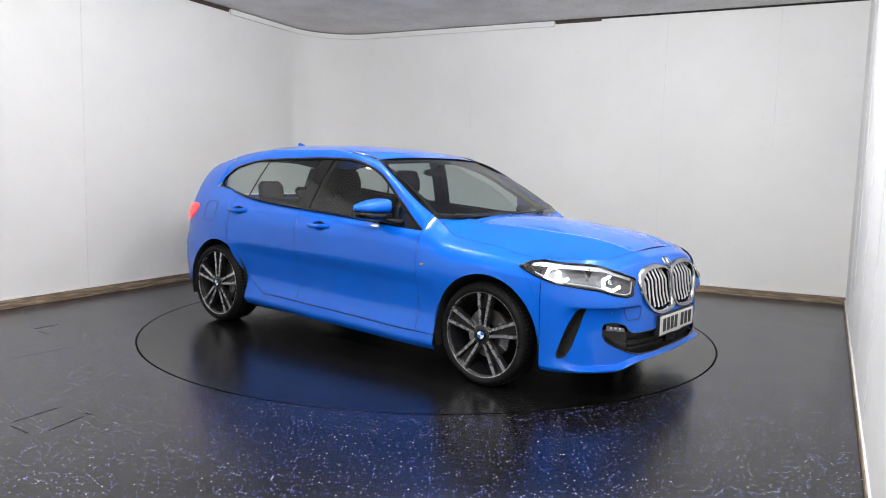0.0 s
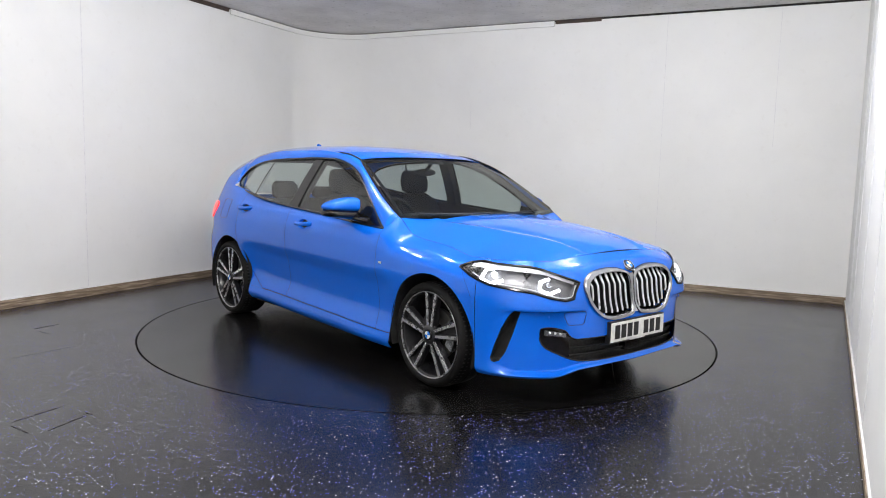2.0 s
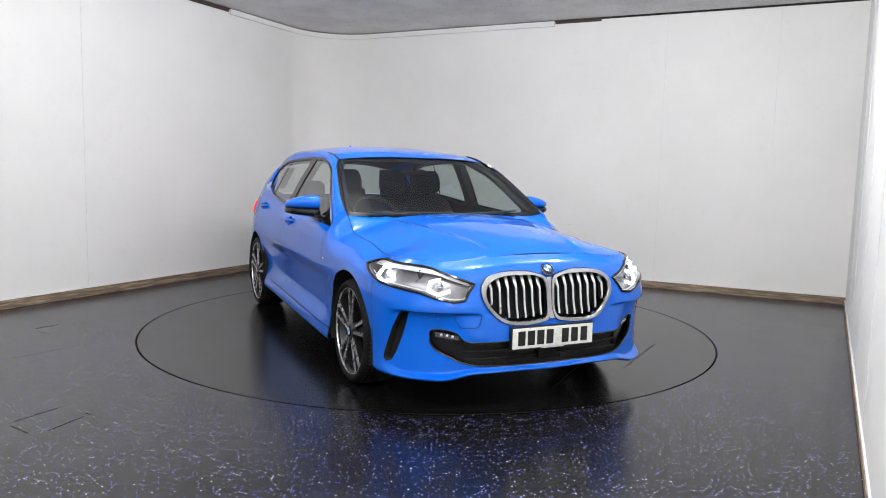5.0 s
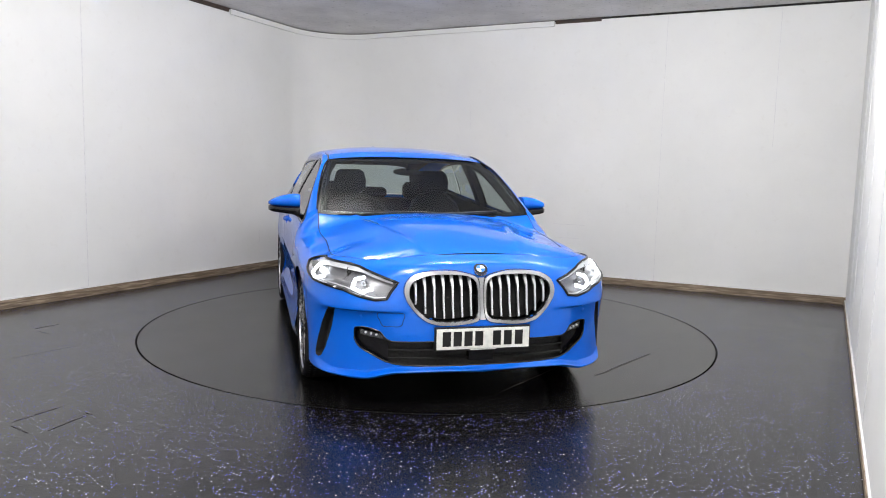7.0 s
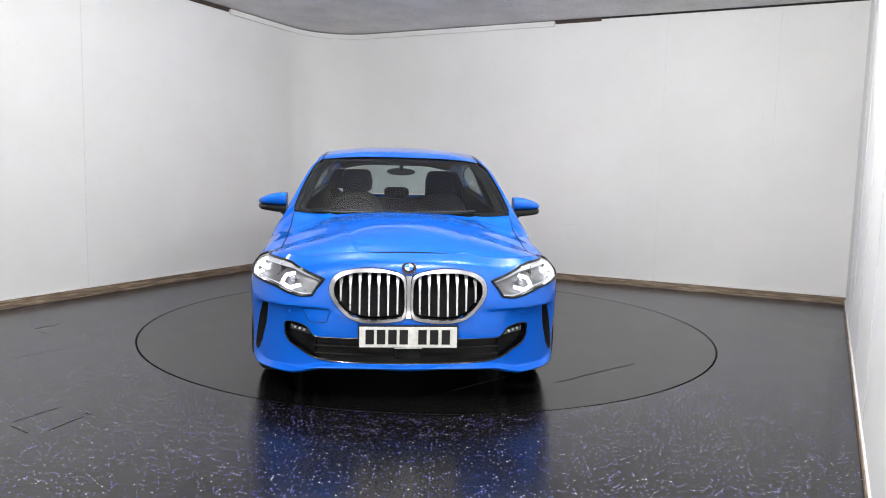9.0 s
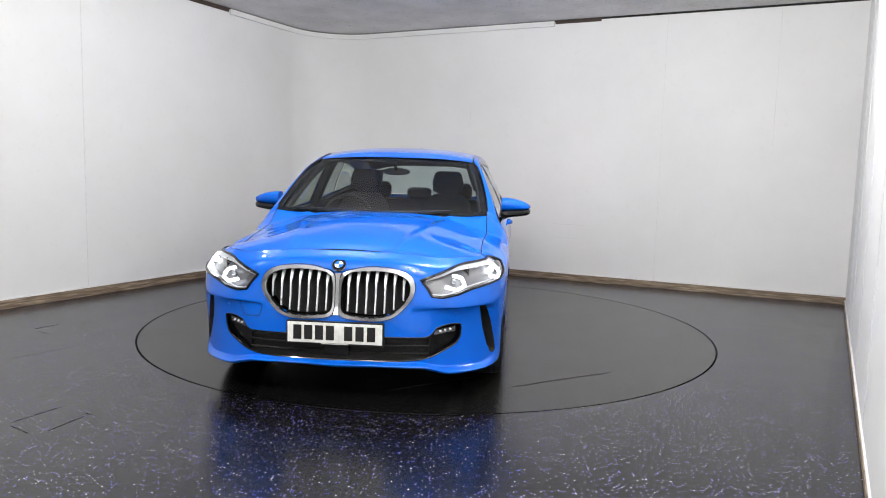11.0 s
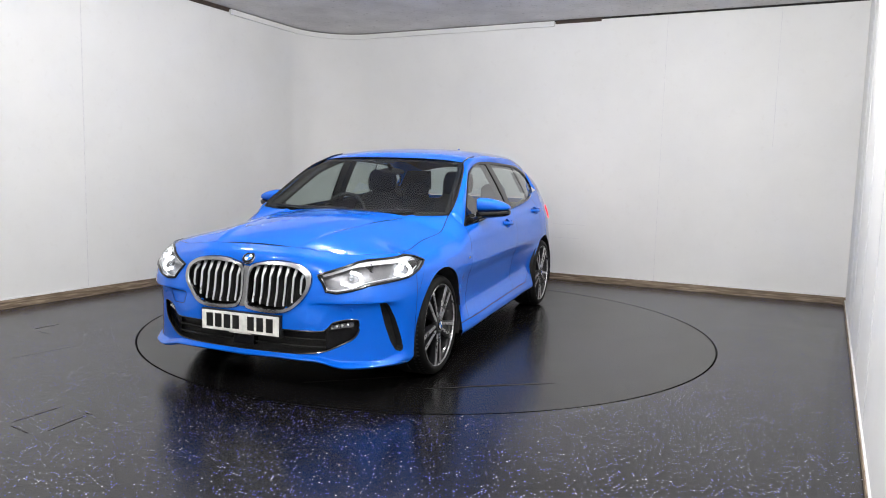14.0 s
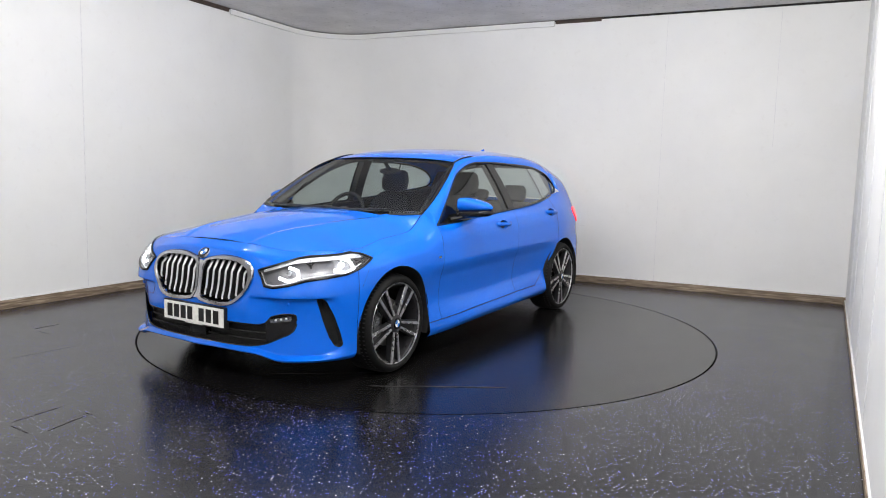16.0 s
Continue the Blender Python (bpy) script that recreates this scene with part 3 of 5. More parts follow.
HOLES[1] = [(-0.05, .252)] + HOLES[1] + [(-0.05, .392)]


def panel(name, cols, lo, hi, rows, mat, parent, side, label="", out=0.0, holes=(), lip=0.0):
    """A skin panel on the lower body: columns at the given lengths, between the heights lo(l) and hi(l)."""
    bm = bmesh.new()
    grid, dom = [], []
    for l in cols:
        a, b = lo(l), hi(l)
        z = np.linspace(a, b, rows)
        dom.append([(l, q) for q in z])
        grid.append(skin(l, z, out))
    if holes:
        nc = len(cols)
        dead = set()
        for i in range(nc - 1):
            for j in range(rows - 1):
                cx = (dom[i][j][0] + dom[i + 1][j + 1][0]) / 2
                cz = (dom[i][j][1] + dom[i + 1][j + 1][1] + dom[i + 1][j][1] + dom[i][j + 1][1]) / 4
                for h, poly in enumerate(holes):
                    if inside(poly, cx, cz):
                        dead.add((i, j, h))
        gone = {(i, j) for i, j, _ in dead}
        for i, j, h in dead:
            for a, b in ((i, j), (i + 1, j), (i, j + 1), (i + 1, j + 1)):
                near = [(a - 1, b - 1), (a, b - 1), (a - 1, b), (a, b)]
                if any(q not in gone and 0 <= q[0] < nc - 1 and 0 <= q[1] < rows - 1 for q in near):
                    l, z = nearest_on(holes[h], *dom[a][b])
                    grid[a][b] = skin(max(l, 0.0), z, out)[0]
        vs = [[bm.verts.new((p[0], p[1] * side, p[2])) for p in r] for r in grid]
        for i in range(nc - 1):
            for j in range(rows - 1):
                if (i, j) not in gone:
                    bm.faces.new((vs[i][j], vs[i][j + 1], vs[i + 1][j + 1], vs[i + 1][j]))
        bmesh.ops.delete(bm, geom=[v for v in bm.verts if not v.link_faces], context="VERTS")
    else:
        add_grid(bm, grid, side)
    if lip:
        border(bm, lip)
    return part(name, finish(bm, merge=2e-5), mat, parent, label)


def border(bm, depth):
    """Turns the open edges of a panel inward, so that it has thickness."""
    bmesh.ops.recalc_face_normals(bm, faces=bm.faces)
    edges = [e for e in bm.edges if e.is_boundary]
    made = bmesh.ops.extrude_edge_only(bm, edges=edges)["geom"]
    for v in made:
        if isinstance(v, bmesh.types.BMVert):
            v.co.y -= math.copysign(depth, v.co.y) if abs(v.co.y) > 0.3 else 0
            v.co.x -= depth if v.co.x > 1.9 else 0


ARCH_F, ARCH_R = (1.372, 0.372), (-1.290, 0.366)


def arch_z(x, arch):
    c, r = arch
    return WHEEL_R + math.sqrt(max(0.0, r * r - (x - c) ** 2))


door_low = hermite([-.95, -.53, -.12, .31, .68, 1.05], [.308, .303, .291, .278, .266, .264])
belt = hermite([-1.47, -1.43, -1.30, -1.10, -.90, -.55, -.19, .16, .56, .82], [1.115, 1.10, 1.075, 1.047, 1.025, .995, .972, .950, .920, .908])
rear_cut = hermite([-1.150, -1.148, -1.135, -1.091, -.993, -.895, -.706], [.95, .82, .70, .582, .471, .397, .303])
dlo_top = hermite([-1.475, -1.455, -1.28, -.95, -.60, -.30, -.05, .12, .31, .54, .83], [1.13, 1.175, 1.268, 1.322, 1.338, 1.346, 1.342, 1.318, 1.255, 1.108, .905])
belt_y = hermite([-1.50, -1.43, -1.316, -.85, -.25, .35, .85], [.705, .722, .752, .822, .838, .842, .842])


def house(x, z):
    """Half width of the cabin at x and z, above the belt line."""
    d = z - belt(x)
    return belt_y(x) - 0.40 * d - 0.28 * d * abs(d)


def xs_to_run(a, b, n):
    return [run_at_x(x) for x in np.linspace(a, b, n)]


def lower_body(car, side):
    # nose and front bumper, with its openings
    cols = list(np.linspace(0, run_at_x(1.756), 150))
    panel("front_bumper", cols, low_z, top_z, 110, M_BLUE, car, side, "blue front bumper with sharp corner blades", holes=HOLES)
    # front wing
    xs = list(np.linspace(1.752, 1.003, 60)) + list(np.linspace(0.9995, 0.8495, 10))
    a0 = ARCH_F[0] - ARCH_F[1]

    def wing_low(l):
        x = float(plan_x(l))
        return arch_z(x, ARCH_F) if x > a0 + 0.001 else float(door_low(x)) + 0.002
    panel("front_wing", [run_at_x(x) for x in xs], wing_low, top_z, 34, M_BLUE, car, side, "", holes=[LAMP])
    # sill
    panel("side_skirt", xs_to_run(1.000, -.925, 60), low_z, lambda l: float(door_low(plan_x(l))) - 0.003, 8, M_BLUE, car, side, "body-coloured side skirt")
    # doors
    door = panel("front_door", xs_to_run(.8465, -.3292, 80), lambda l: float(door_low(plan_x(l))) + 0.003, lambda l: float(belt(plan_x(l))) - 0.004, 60, M_BLUE, car, side, lip=0.012, holes=[scoop_edge(-.085, .868)])
    xs = np.linspace(-.3328, -1.1465, 70)

    def rear_low(l):
        x = float(plan_x(l))
        return max(float(door_low(x)) + 0.003, float(rear_cut(x)) + 0.004 if x < -.706 else 0)
    rdoor = panel("rear_door", [run_at_x(x) for x in xs], rear_low, lambda l: float(belt(plan_x(l))) - 0.004, 60, M_BLUE, car, side, lip=0.012, holes=[scoop_edge(-1.055, .925)])
    # quarter: under the rear door's cut, then over the arch to the tail
    xs = list(np.linspace(-.712, -.922, 12)) + list(np.linspace(-.9245, -1.148, 14))
    a1 = ARCH_R[0] + ARCH_R[1]
    panel("quarter_panel", [run_at_x(x) for x in xs], lambda l: (float(door_low(plan_x(l))) - 0.002 if plan_x(l) > a1 else arch_z(float(plan_x(l)), ARCH_R)),
          lambda l: float(rear_cut(plan_x(l))), 16, M_BLUE, car, side)
    xs = list(np.linspace(-1.151, -1.6555, 40))
    panel("quarter_panel", [run_at_x(x) for x in xs], lambda l: arch_z(float(plan_x(l)), ARCH_R), top_z, 34, M_BLUE, car, side)
    k = run_at_x(-1.657)
    panel("quarter_panel", list(np.linspace(k, run_at_x(-1.985), 24)), lambda l: 0.60, top_z, 20, M_BLUE, car, side)
    panel("rear_bumper", list(np.linspace(k, RUN, 40)), low_z, lambda l: 0.596, 20, M_BLUE, car, side)
    panel("tailgate", list(np.linspace(run_at_x(-1.988), RUN, 24)), lambda l: 0.60, top_z, 20, M_BLUE, car, side)
    # dark shell behind the gaps
    bm = bmesh.new()

    def shell(x0, x1, n, lo):
        g = []
        for x in np.linspace(x0, x1, n):
            l = run_at_x(x)
            z = np.linspace(lo(x), top_z(l) - 0.012, 14)
            g.append(skin(l, z, -0.018))
        add_grid(bm, g, side)
    shell(1.74, 1.01, 30, lambda x: arch_z(x, ARCH_F) + 0.004)
    shell(0.99, -.90, 40, lambda x: 0.21)
    shell(-.93, -1.65, 30, lambda x: arch_z(x, ARCH_R) + 0.004)
    shell(-1.67, -2.05, 20, lambda x: 0.26)
    part("inner_shell", bm, M_DARK, car)
    # handles and fuel flap
    for d, x, z in ((door, -.085, .868), (rdoor, -1.055, .925)):
        handle(d, x, z, side)
    if side < 0:
        bm = bmesh.new()
        pts = smooth_line([(-1.515, .84), (-1.517, .90), (-1.515, .965), (-1.507, .979), (-1.49, .984), (-1.43, .985), (-1.37, .984), (-1.353, .979), (-1.345, .965), (-1.343, .90), (-1.345, .85), (-1.353, .836), (-1.37, .831), (-1.43, .828), (-1.49, .824), (-1.507, .828)], 64, True)
        tube(bm, [skin(run_at_x(x), z, 0.0003)[0] * (1, side, 1) for x, z in pts], 0.0022, True, 5)
        part("fuel_flap_gap", bm, M_DARK, car)
    # small emblem plate on the wing
    bm = bmesh.new()
    p = skin(run_at_x(.905), .703, .003)[0]
    add_box(bm, p[0] - .016, p[0] + .016, side * p[1] - .003, side * p[1] + .002, .696, .709)
    part("wing_badge", bm, M_CHROME, car, "small chrome badge", False)


def shut_lines(car, side):
    """The dark gaps between panels."""
    def line(name, pts, out=-.0006, r=.0012):
        bm = bmesh.new()
        tube(bm, [np.array(skin(l, z, out)[0]) * (1, side, 1) for l, z in pts], r, False, 5)
        part(name, bm, M_DARK, car)
    line("bonnet_gap", [(l, top_z(l) - .001) for l in np.linspace(0.0, run_at_x(.87), 140)])
    for x, name in ((.8475, "door_gap"), (-.331, "door_gap")):
        line(name, [(run_at_x(x), z) for z in np.linspace(float(door_low(x)), float(belt(x)) - .01, 30)])
    line("door_gap", [(run_at_x(x), max(float(rear_cut(x)) + .002, float(door_low(x)))) for x in np.linspace(-1.146, -.70, 40)] )
    line("door_gap", [(run_at_x(-1.1485), z) for z in np.linspace(.86, 1.03, 12)])
    line("sill_gap", [(run_at_x(x), float(door_low(x))) for x in np.linspace(1.0, -.706, 60)], -.0006, .0013)
    line("bumper_gap", [(run_at_x(x), z) for x, z in smooth_line([(1.595, .757), (1.63, .735), (1.69, .66), (1.725, .60)], 16)], -.0006, .0011)


def add_box(bm, x0, x1, y0, y1, z0, z1, bevel=0.0):
    v, f = box_data(x0, x1, y0, y1, z0, z1)
    vs = [bm.verts.new(p) for p in v]
    fs = [bm.faces.new([vs[i] for i in q]) for q in f]
    if bevel:
        bmesh.ops.bevel(bm, geom=list({e for q in fs for e in q.edges}), offset=bevel, segments=2, affect="EDGES", profile=0.7)


def scoop_edge(x, z, n=48):
    """The oval edge of a handle recess, by outline length and height."""
    l0 = run_at_x(x)
    return [(l0 + .072 * math.cos(2 * math.pi * i / n), z + .002 + .034 * math.sin(2 * math.pi * i / n)) for i in range(n)]


def handle(parent, x, z, side):
    """A pull handle across an oval recess."""
    edge = scoop_edge(x, z)
    l0, z0 = run_at_x(x), z + .002
    bm = bmesh.new()
    rows = []
    for k, o in ((1.0, .0), (.94, -.006), (.80, -.019), (.55, -.030), (.25, -.034), (.02, -.035)):
        r = [np.array(skin(l0 + (l - l0) * k, z0 + (q - z0) * k, o)[0]) * (1, side, 1) for l, q in edge]
        rows.append(r + r[:1])
    add_grid(bm, rows)
    part("handle_scoop", finish(bm), M_BLUE, parent)
    bm = bmesh.new()

    def at(dx, dz, o):
        return np.array(skin(run_at_x(x + dx), z + dz, o)[0]) * (1, side, 1)
    pts = [at(.112, .010, -.004), (at(.096, .009, .010)), at(.05, .006, .024), at(0, .004, .028), at(-.05, .003, .024), at(-.096, .004, .010), at(-.112, .005, -.004)]
    tube(bm, smooth_line(pts, 22), 0.0105, False, 10, 1.5)
    part("handle", bm, M_BLUE, parent)


hood_zc = hermite([.90, .98, 1.2, 1.5, 1.8, 1.94, 2.03], [.992, .990, .982, .955, .908, .872, .838])


def bonnet(car):
    edge = np.array([skin(l, top_z(l), -.001)[0] for l in np.linspace(0, run_at_x(.872), 240)])
    order = np.argsort(edge[:, 0])
    ex, ey, ez = edge[order, 0], edge[order, 1], edge[order, 2]
    rear = hermite([0, .3, .55, .70, .76], [.985, .968, .930, .900, .885])
    x_end = float(ex[-1]) - .003
    rows = []
    for k in np.sin(np.linspace(0, math.pi / 2, 90)):
        r = []
        for f in np.linspace(0, 1, 46):
            x = .985 + (x_end - .985) * k
            y = f * float(np.interp(x, ex, ey))
            x += (1 - k) ** 2 * (float(rear(y)) - .985)
            ye, ze, zc = float(np.interp(x, ex, ey)) - .003, float(np.interp(x, ex, ez)), float(hood_zc(x))
            y = f * ye
            z = zc - (zc - ze) * f ** 2.1
            yc = .50 - .20 * (x - .95) / 1.05
            z += .008 * math.exp(-((y - yc) / (.10 if y > yc else .020)) ** 2) * (1 - f ** 6)
            r.append((x, y, z))
        rows.append(r)
    bm = bmesh.new()
    add_grid(bm, rows, 1)
    add_grid(bm, rows, -1)
    bmesh.ops.remove_doubles(bm, verts=bm.verts, dist=1e-5)
    part("bonnet", bm, M_BLUE, car, "blue bonnet with two creases")
    # cowl under the screen and a dark tray below the bonnet
    bm = bmesh.new()
    r2 = []
    for y in np.linspace(-.70, .70, 30):
        x = float(rear(abs(y)))
        r2.append([(x + .03, y, .955), (x - .01, y, .968), (x - .09, y, .985)])
    add_grid(bm, r2)
    part("cowl", bm, M_MATT, car)
    bm = bmesh.new()
    add_box(bm, .95, 1.95, -.70, .70, .60, .76)
    part("engine_cover", bm, M_DARK, car)


def screen_point(u, v):
    """Windscreen: u from the centre to its side, v from base to top."""
    bx, bz = 1.005 - .125 * u ** 2.2, .972 + .018 * u * u
    by = .752 * u
    tx, ty, tz = .285 - .070 * u ** 2, .605 * u, 1.367 - .020 * u ** 2
    bow = math.sin(math.pi * v)
    return (bx + (tx - bx) * v + .012 * bow, by + (ty - by) * v + .012 * bow * u, bz + (tz - bz) * v + .020 * bow)


roof_edge = smooth_line([(.885, .757, .985), (.70, .735, 1.085), (.50, .695, 1.205), (.33, .650, 1.30), (.216, .608, 1.347), (.05, .600, 1.384), (-.35, .598, 1.416), (-.90, .590, 1.414), (-1.30, .578, 1.378), (-1.55, .566, 1.328), (-1.76, .552, 1.282)], 120)


def greenhouse(car):
    # windscreen and its dark border
    bm = bmesh.new()
    rows = [[screen_point(abs(u), v) if u >= 0 else (lambda p: (p[0], -p[1], p[2]))(screen_point(-u, v)) for u in np.linspace(-.985, .985, 41)] for v in np.linspace(.0, .985, 20)]
    add_grid(bm, rows)
    ws = part("windscreen", bm, M_SCREEN, car, "clear tinted windscreen")
    ws.visible_shadow = False
    bm = bmesh.new()
    for side in (1, -1):
        a = [np.array(screen_point(1.0, v)) * (1, side, 1) for v in np.linspace(0, 1, 24)]
        b = [np.array(screen_point(.955, v)) * (1, side, 1) - (.004, 0, .003) for v in np.linspace(0, 1, 24)]
        add_grid(bm, [a, b])
    for v0, v1 in ((-.02, .035), (.955, 1.0)):
        a = [np.array(screen_point(abs(u), v0)) * (1, 1 if u >= 0 else -1, 1) - (.004, 0, .003) for u in np.linspace(-1, 1, 41)]
        b = [np.array(screen_point(abs(u), v1)) * (1, 1 if u >= 0 else -1, 1) - (.004, 0, .003) for u in np.linspace(-1, 1, 41)]
        add_grid(bm, [a, b])
    a = [np.array(screen_point(abs(u), .89)) * (1, 1 if u >= 0 else -1, 1) - (.006, 0, .004) for u in np.linspace(-.12, .12, 7)]
    b = [np.array(screen_point(abs(u), .97)) * (1, 1 if u >= 0 else -1, 1) - (.006, 0, .004) for u in np.linspace(-.16, .16, 7)]
    add_grid(bm, [a, b])
    part("screen_border", bm, M_BLACK, car)
    # roof
    roof_zc = hermite([.30, .10, -.10, -.45, -.80, -1.2, -1.6, -1.9, -2.02][::-1], [1.370, 1.418, 1.441, 1.463, 1.465, 1.445, 1.392, 1.330, 1.295][::-1])
    ex, ey, ez = roof_edge[:, 0], roof_edge[:, 1], roof_edge[:, 2]
    o = np.argsort(ex)
    rows = []
    for f in np.linspace(0, 1, 20):
        r = []
        for k in np.linspace(0, 1, 60):
            x0 = .288 - .072 * f * f
            x = x0 + (-1.84 + .13 * f * f - x0) * k
            ye, ze = float(np.interp(x, ex[o], ey[o])) - .006, float(np.interp(x, ex[o], ez[o]))
            r.append((x, ye * f, float(roof_zc(x)) + (ze - float(roof_zc(x))) * f ** 2.8))
        rows.append(r)
    bm = bmesh.new()
    add_grid(bm, rows, 1)
    add_grid(bm, rows, -1)
    bmesh.ops.remove_doubles(bm, verts=bm.verts, dist=1e-5)
    part("roof", bm, M_BLUE, car)
    bm = bmesh.new()
    add_grid(bm, [[(p[0] - .03, p[1], p[2] - .035) for p in r] for r in rows], 1)
    add_grid(bm, [[(p[0] - .03, p[1], p[2] - .035) for p in r] for r in rows], -1)
    part("headlining", bm, M_LINING, car)
    # rear spoiler edge and rear window
    bm = bmesh.new()
    add_grid(bm, [[(-1.80 - .24 * v + (.09 + .02 * v) * u * u, (.50 + .06 * v) * u, 1.318 - .05 * u * u * (1 - v) - .31 * v) for u in np.linspace(-1, 1, 21)] for v in np.linspace(0, 1, 8)])
    rw = part("rear_window", bm, M_SIDE, car)
    rw.visible_shadow = False
    for side in (1, -1):
        # roof rail, A-pillar and C-pillar in one skin
        lower = []
        for x in np.linspace(.838, -1.455, 90):
            z = float(dlo_top(x)) + .012
            lower.append((x, float(house(x, z)) + .004, z))
        tail = [(-1.475, float(house(-1.475, 1.14)) + .004, 1.14)]
        for x in np.linspace(-1.50, -1.90, 14):
            l = run_at_x(x)
            tail.append(tuple(skin(l, top_z(l))[0]))
        lower = np.array(lower + tail)
        s = np.concatenate([[0], np.cumsum(np.linalg.norm(np.diff(lower, axis=0), axis=1))])
        s /= s[-1]
        e = np.concatenate([[0], np.cumsum(np.linalg.norm(np.diff(roof_edge, axis=0), axis=1))])
        e /= e[-1]
        xs_up = np.interp(lower[:, 0], ex[o], np.arange(len(ex))[o].astype(float))
        rows = []
        for k in np.linspace(0, 1, 9):
            r = []
            for i, p in enumerate(lower):
                c = xs_up[i] if p[0] < .2 else xs_up[i] * 1.0
                a = int(min(c, len(roof_edge) - 2))
                q = roof_edge[a] + (roof_edge[a + 1] - roof_edge[a]) * (c - a)
                m = p + (q - p) * k
                g = math.sin(math.pi * k) * .35 * min(.05, np.linalg.norm(q - p))
                r.append((m[0], m[1] + g * .7, m[2] + g * .7))
            rows.append(r)
        bm = bmesh.new()
        add_grid(bm, rows, side)
        part("roof_rail", bm, M_BLUE, car)
        bm = bmesh.new()
        tube(bm, [(r[-1][0] + .004, (r[-1][1] - .016) * side, r[-1][2] - .006) for r in rows[2:-1]], .010, False, 8)
        part("rear_window_edge", bm, M_BLACK, car, "gloss black edge beside the rear window")
        bm = bmesh.new()
        l = run_at_x(.853)
        foot = skin(l, np.linspace(.890, top_z(l), 9))
        add_grid(bm, [[(p[0] + .006, p[1], p[2]) for p in foot], [r[0] for r in rows]], side)
        part("pillar_foot", bm, M_BLUE, car)
        # black screen pillar edge
        bm = bmesh.new()
        tube(bm, [(p[0] + .004, p[1] * side, p[2] + .002) for p in roof_edge[2:46]], .0065, False, 6)
        part("pillar_seal", bm, M_BLACK, car)
        # inner pillar trims
        bm = bmesh.new()
        tube(bm, [(p[0] - .05, (p[1] - .035) * side, p[2] - .03) for p in roof_edge[0:46]], .030, False, 8)
        part("pillar_trim", bm, M_CABIN, car)
        side_glass(car, side)


def side_glass(car, side):
    def pane(name, b0, b1, t0, t1, n, front_tip=False):
        """A window between two slanted edges: belt x from b0 to b1, top x from t0 to t1."""
        rows = []
        for k in np.linspace(0, 1, n):
            xb, xt = b0 + (b1 - b0) * k, t0 + (t1 - t0) * k
            zb, zt = float(belt(xb)) + .004, float(dlo_top(xt)) - .004
            r = []
            for v in np.linspace(0, 1, 14):
                x, z = xb + (xt - xb) * v, zb + (zt - zb) * v
                r.append((x, float(house(x, z)) - .006, z))
            rows.append(r)
        bm = bmesh.new()
        add_grid(bm, rows, side)
        g = part(name, bm, M_SIDE, car)
        g.visible_shadow = False
    pane("front_side_window", .80, -.255, .775, -.185, 40)
    pane("rear_side_window", -.385, -.985, -.30, -.875, 24)
    pane("quarter_window", -1.005, -1.44, -.895, -1.452, 20)
    # black trims: B-pillar cover, divider, mirror triangle, outline
    for b0, b1, t0, t1, name in ((-.262, -.378, -.190, -.295, "pillar_cover"), (-.985, -1.008, -.873, -.897, "window_divider")):
        bm = bmesh.new()
        rows = []
        for k in (0, .33, .67, 1):
            xb, xt = b0 + (b1 - b0) * k, t0 + (t1 - t0) * k
            zb, zt = float(belt(xb)), float(dlo_top(xt))
            rows.append([(xb + (xt - xb) * v, float(house(xb + (xt - xb) * v, zb + (zt - zb) * v)) + .001, zb + (zt - zb) * v) for v in np.linspace(0, 1, 12)])
        add_grid(bm, rows, side)
        part(name, bm, M_BLACK, car, "gloss black pillar cover" if name == "pillar_cover" else "")
    bm = bmesh.new()
    rows = []
    for k in np.linspace(0, 1, 8):
        xb, xt = .835 - .175 * k, .835 - .175 * k
        zb, zt = float(belt(xb)), float(dlo_top(xt)) + .004
        rows.append([(xb, float(house(xb, zb + (zt - zb) * v)) + .002, zb + (zt - zb) * v) for v in np.linspace(0, 1, 6)])
    add_grid(bm, rows, side)
    part("mirror_triangle", bm, M_BLACK, car)
    bm = bmesh.new()
    top = [(x, side * float(house(x, float(dlo_top(x)))), float(dlo_top(x)) + .002) for x in np.linspace(.845, -1.455, 90)]
    low = [(x, side * (float(house(x, float(belt(x)))) + .003), float(belt(x)) + .001) for x in np.linspace(-1.44, .845, 70)]
    mid = [(-1.478, side * float(house(-1.475, 1.135)), 1.135)]
    tube(bm, top + mid + low, .0095, True, 6)
    part("window_trim", bm, M_BLACK, car, "gloss black window surround")


def disc_spokes(bm, y0, y1, w_in, w_out, r0, r1, ang, lean):
    """One spoke with a face, from radius r0 to r1; lean shifts its outer end sideways."""
    c, s = math.cos(ang), math.sin(ang)

    def at(r, t, y):
        return (t * c + r * s, y, r * c - t * s)
    n = 6
    rows = []
    for i in range(n + 1):
        k = i / n
        r = r0 + (r1 - r0) * k
        w = w_in + (w_out - w_in) * k
        t = lean[0] + (lean[1] - lean[0]) * k
        dish = y0 + (y1 - y0) * k
        rows.append([at(r, t - w, dish - .035), at(r, t - w, dish), at(r, t + w, dish), at(r, t + w, dish - .035)])
    add_grid(bm, rows)


def lathe(bm, profile, seg=64):
    """Turns a profile of (radius, y) round the y axis."""
    rows = []
    for i in range(seg + 1):
        a = 2 * math.pi * i / seg
        rows.append([(r * math.sin(a), y, r * math.cos(a)) for r, y in profile])
    add_grid(bm, rows)
    bmesh.ops.remove_doubles(bm, verts=bm.verts, dist=1e-5)


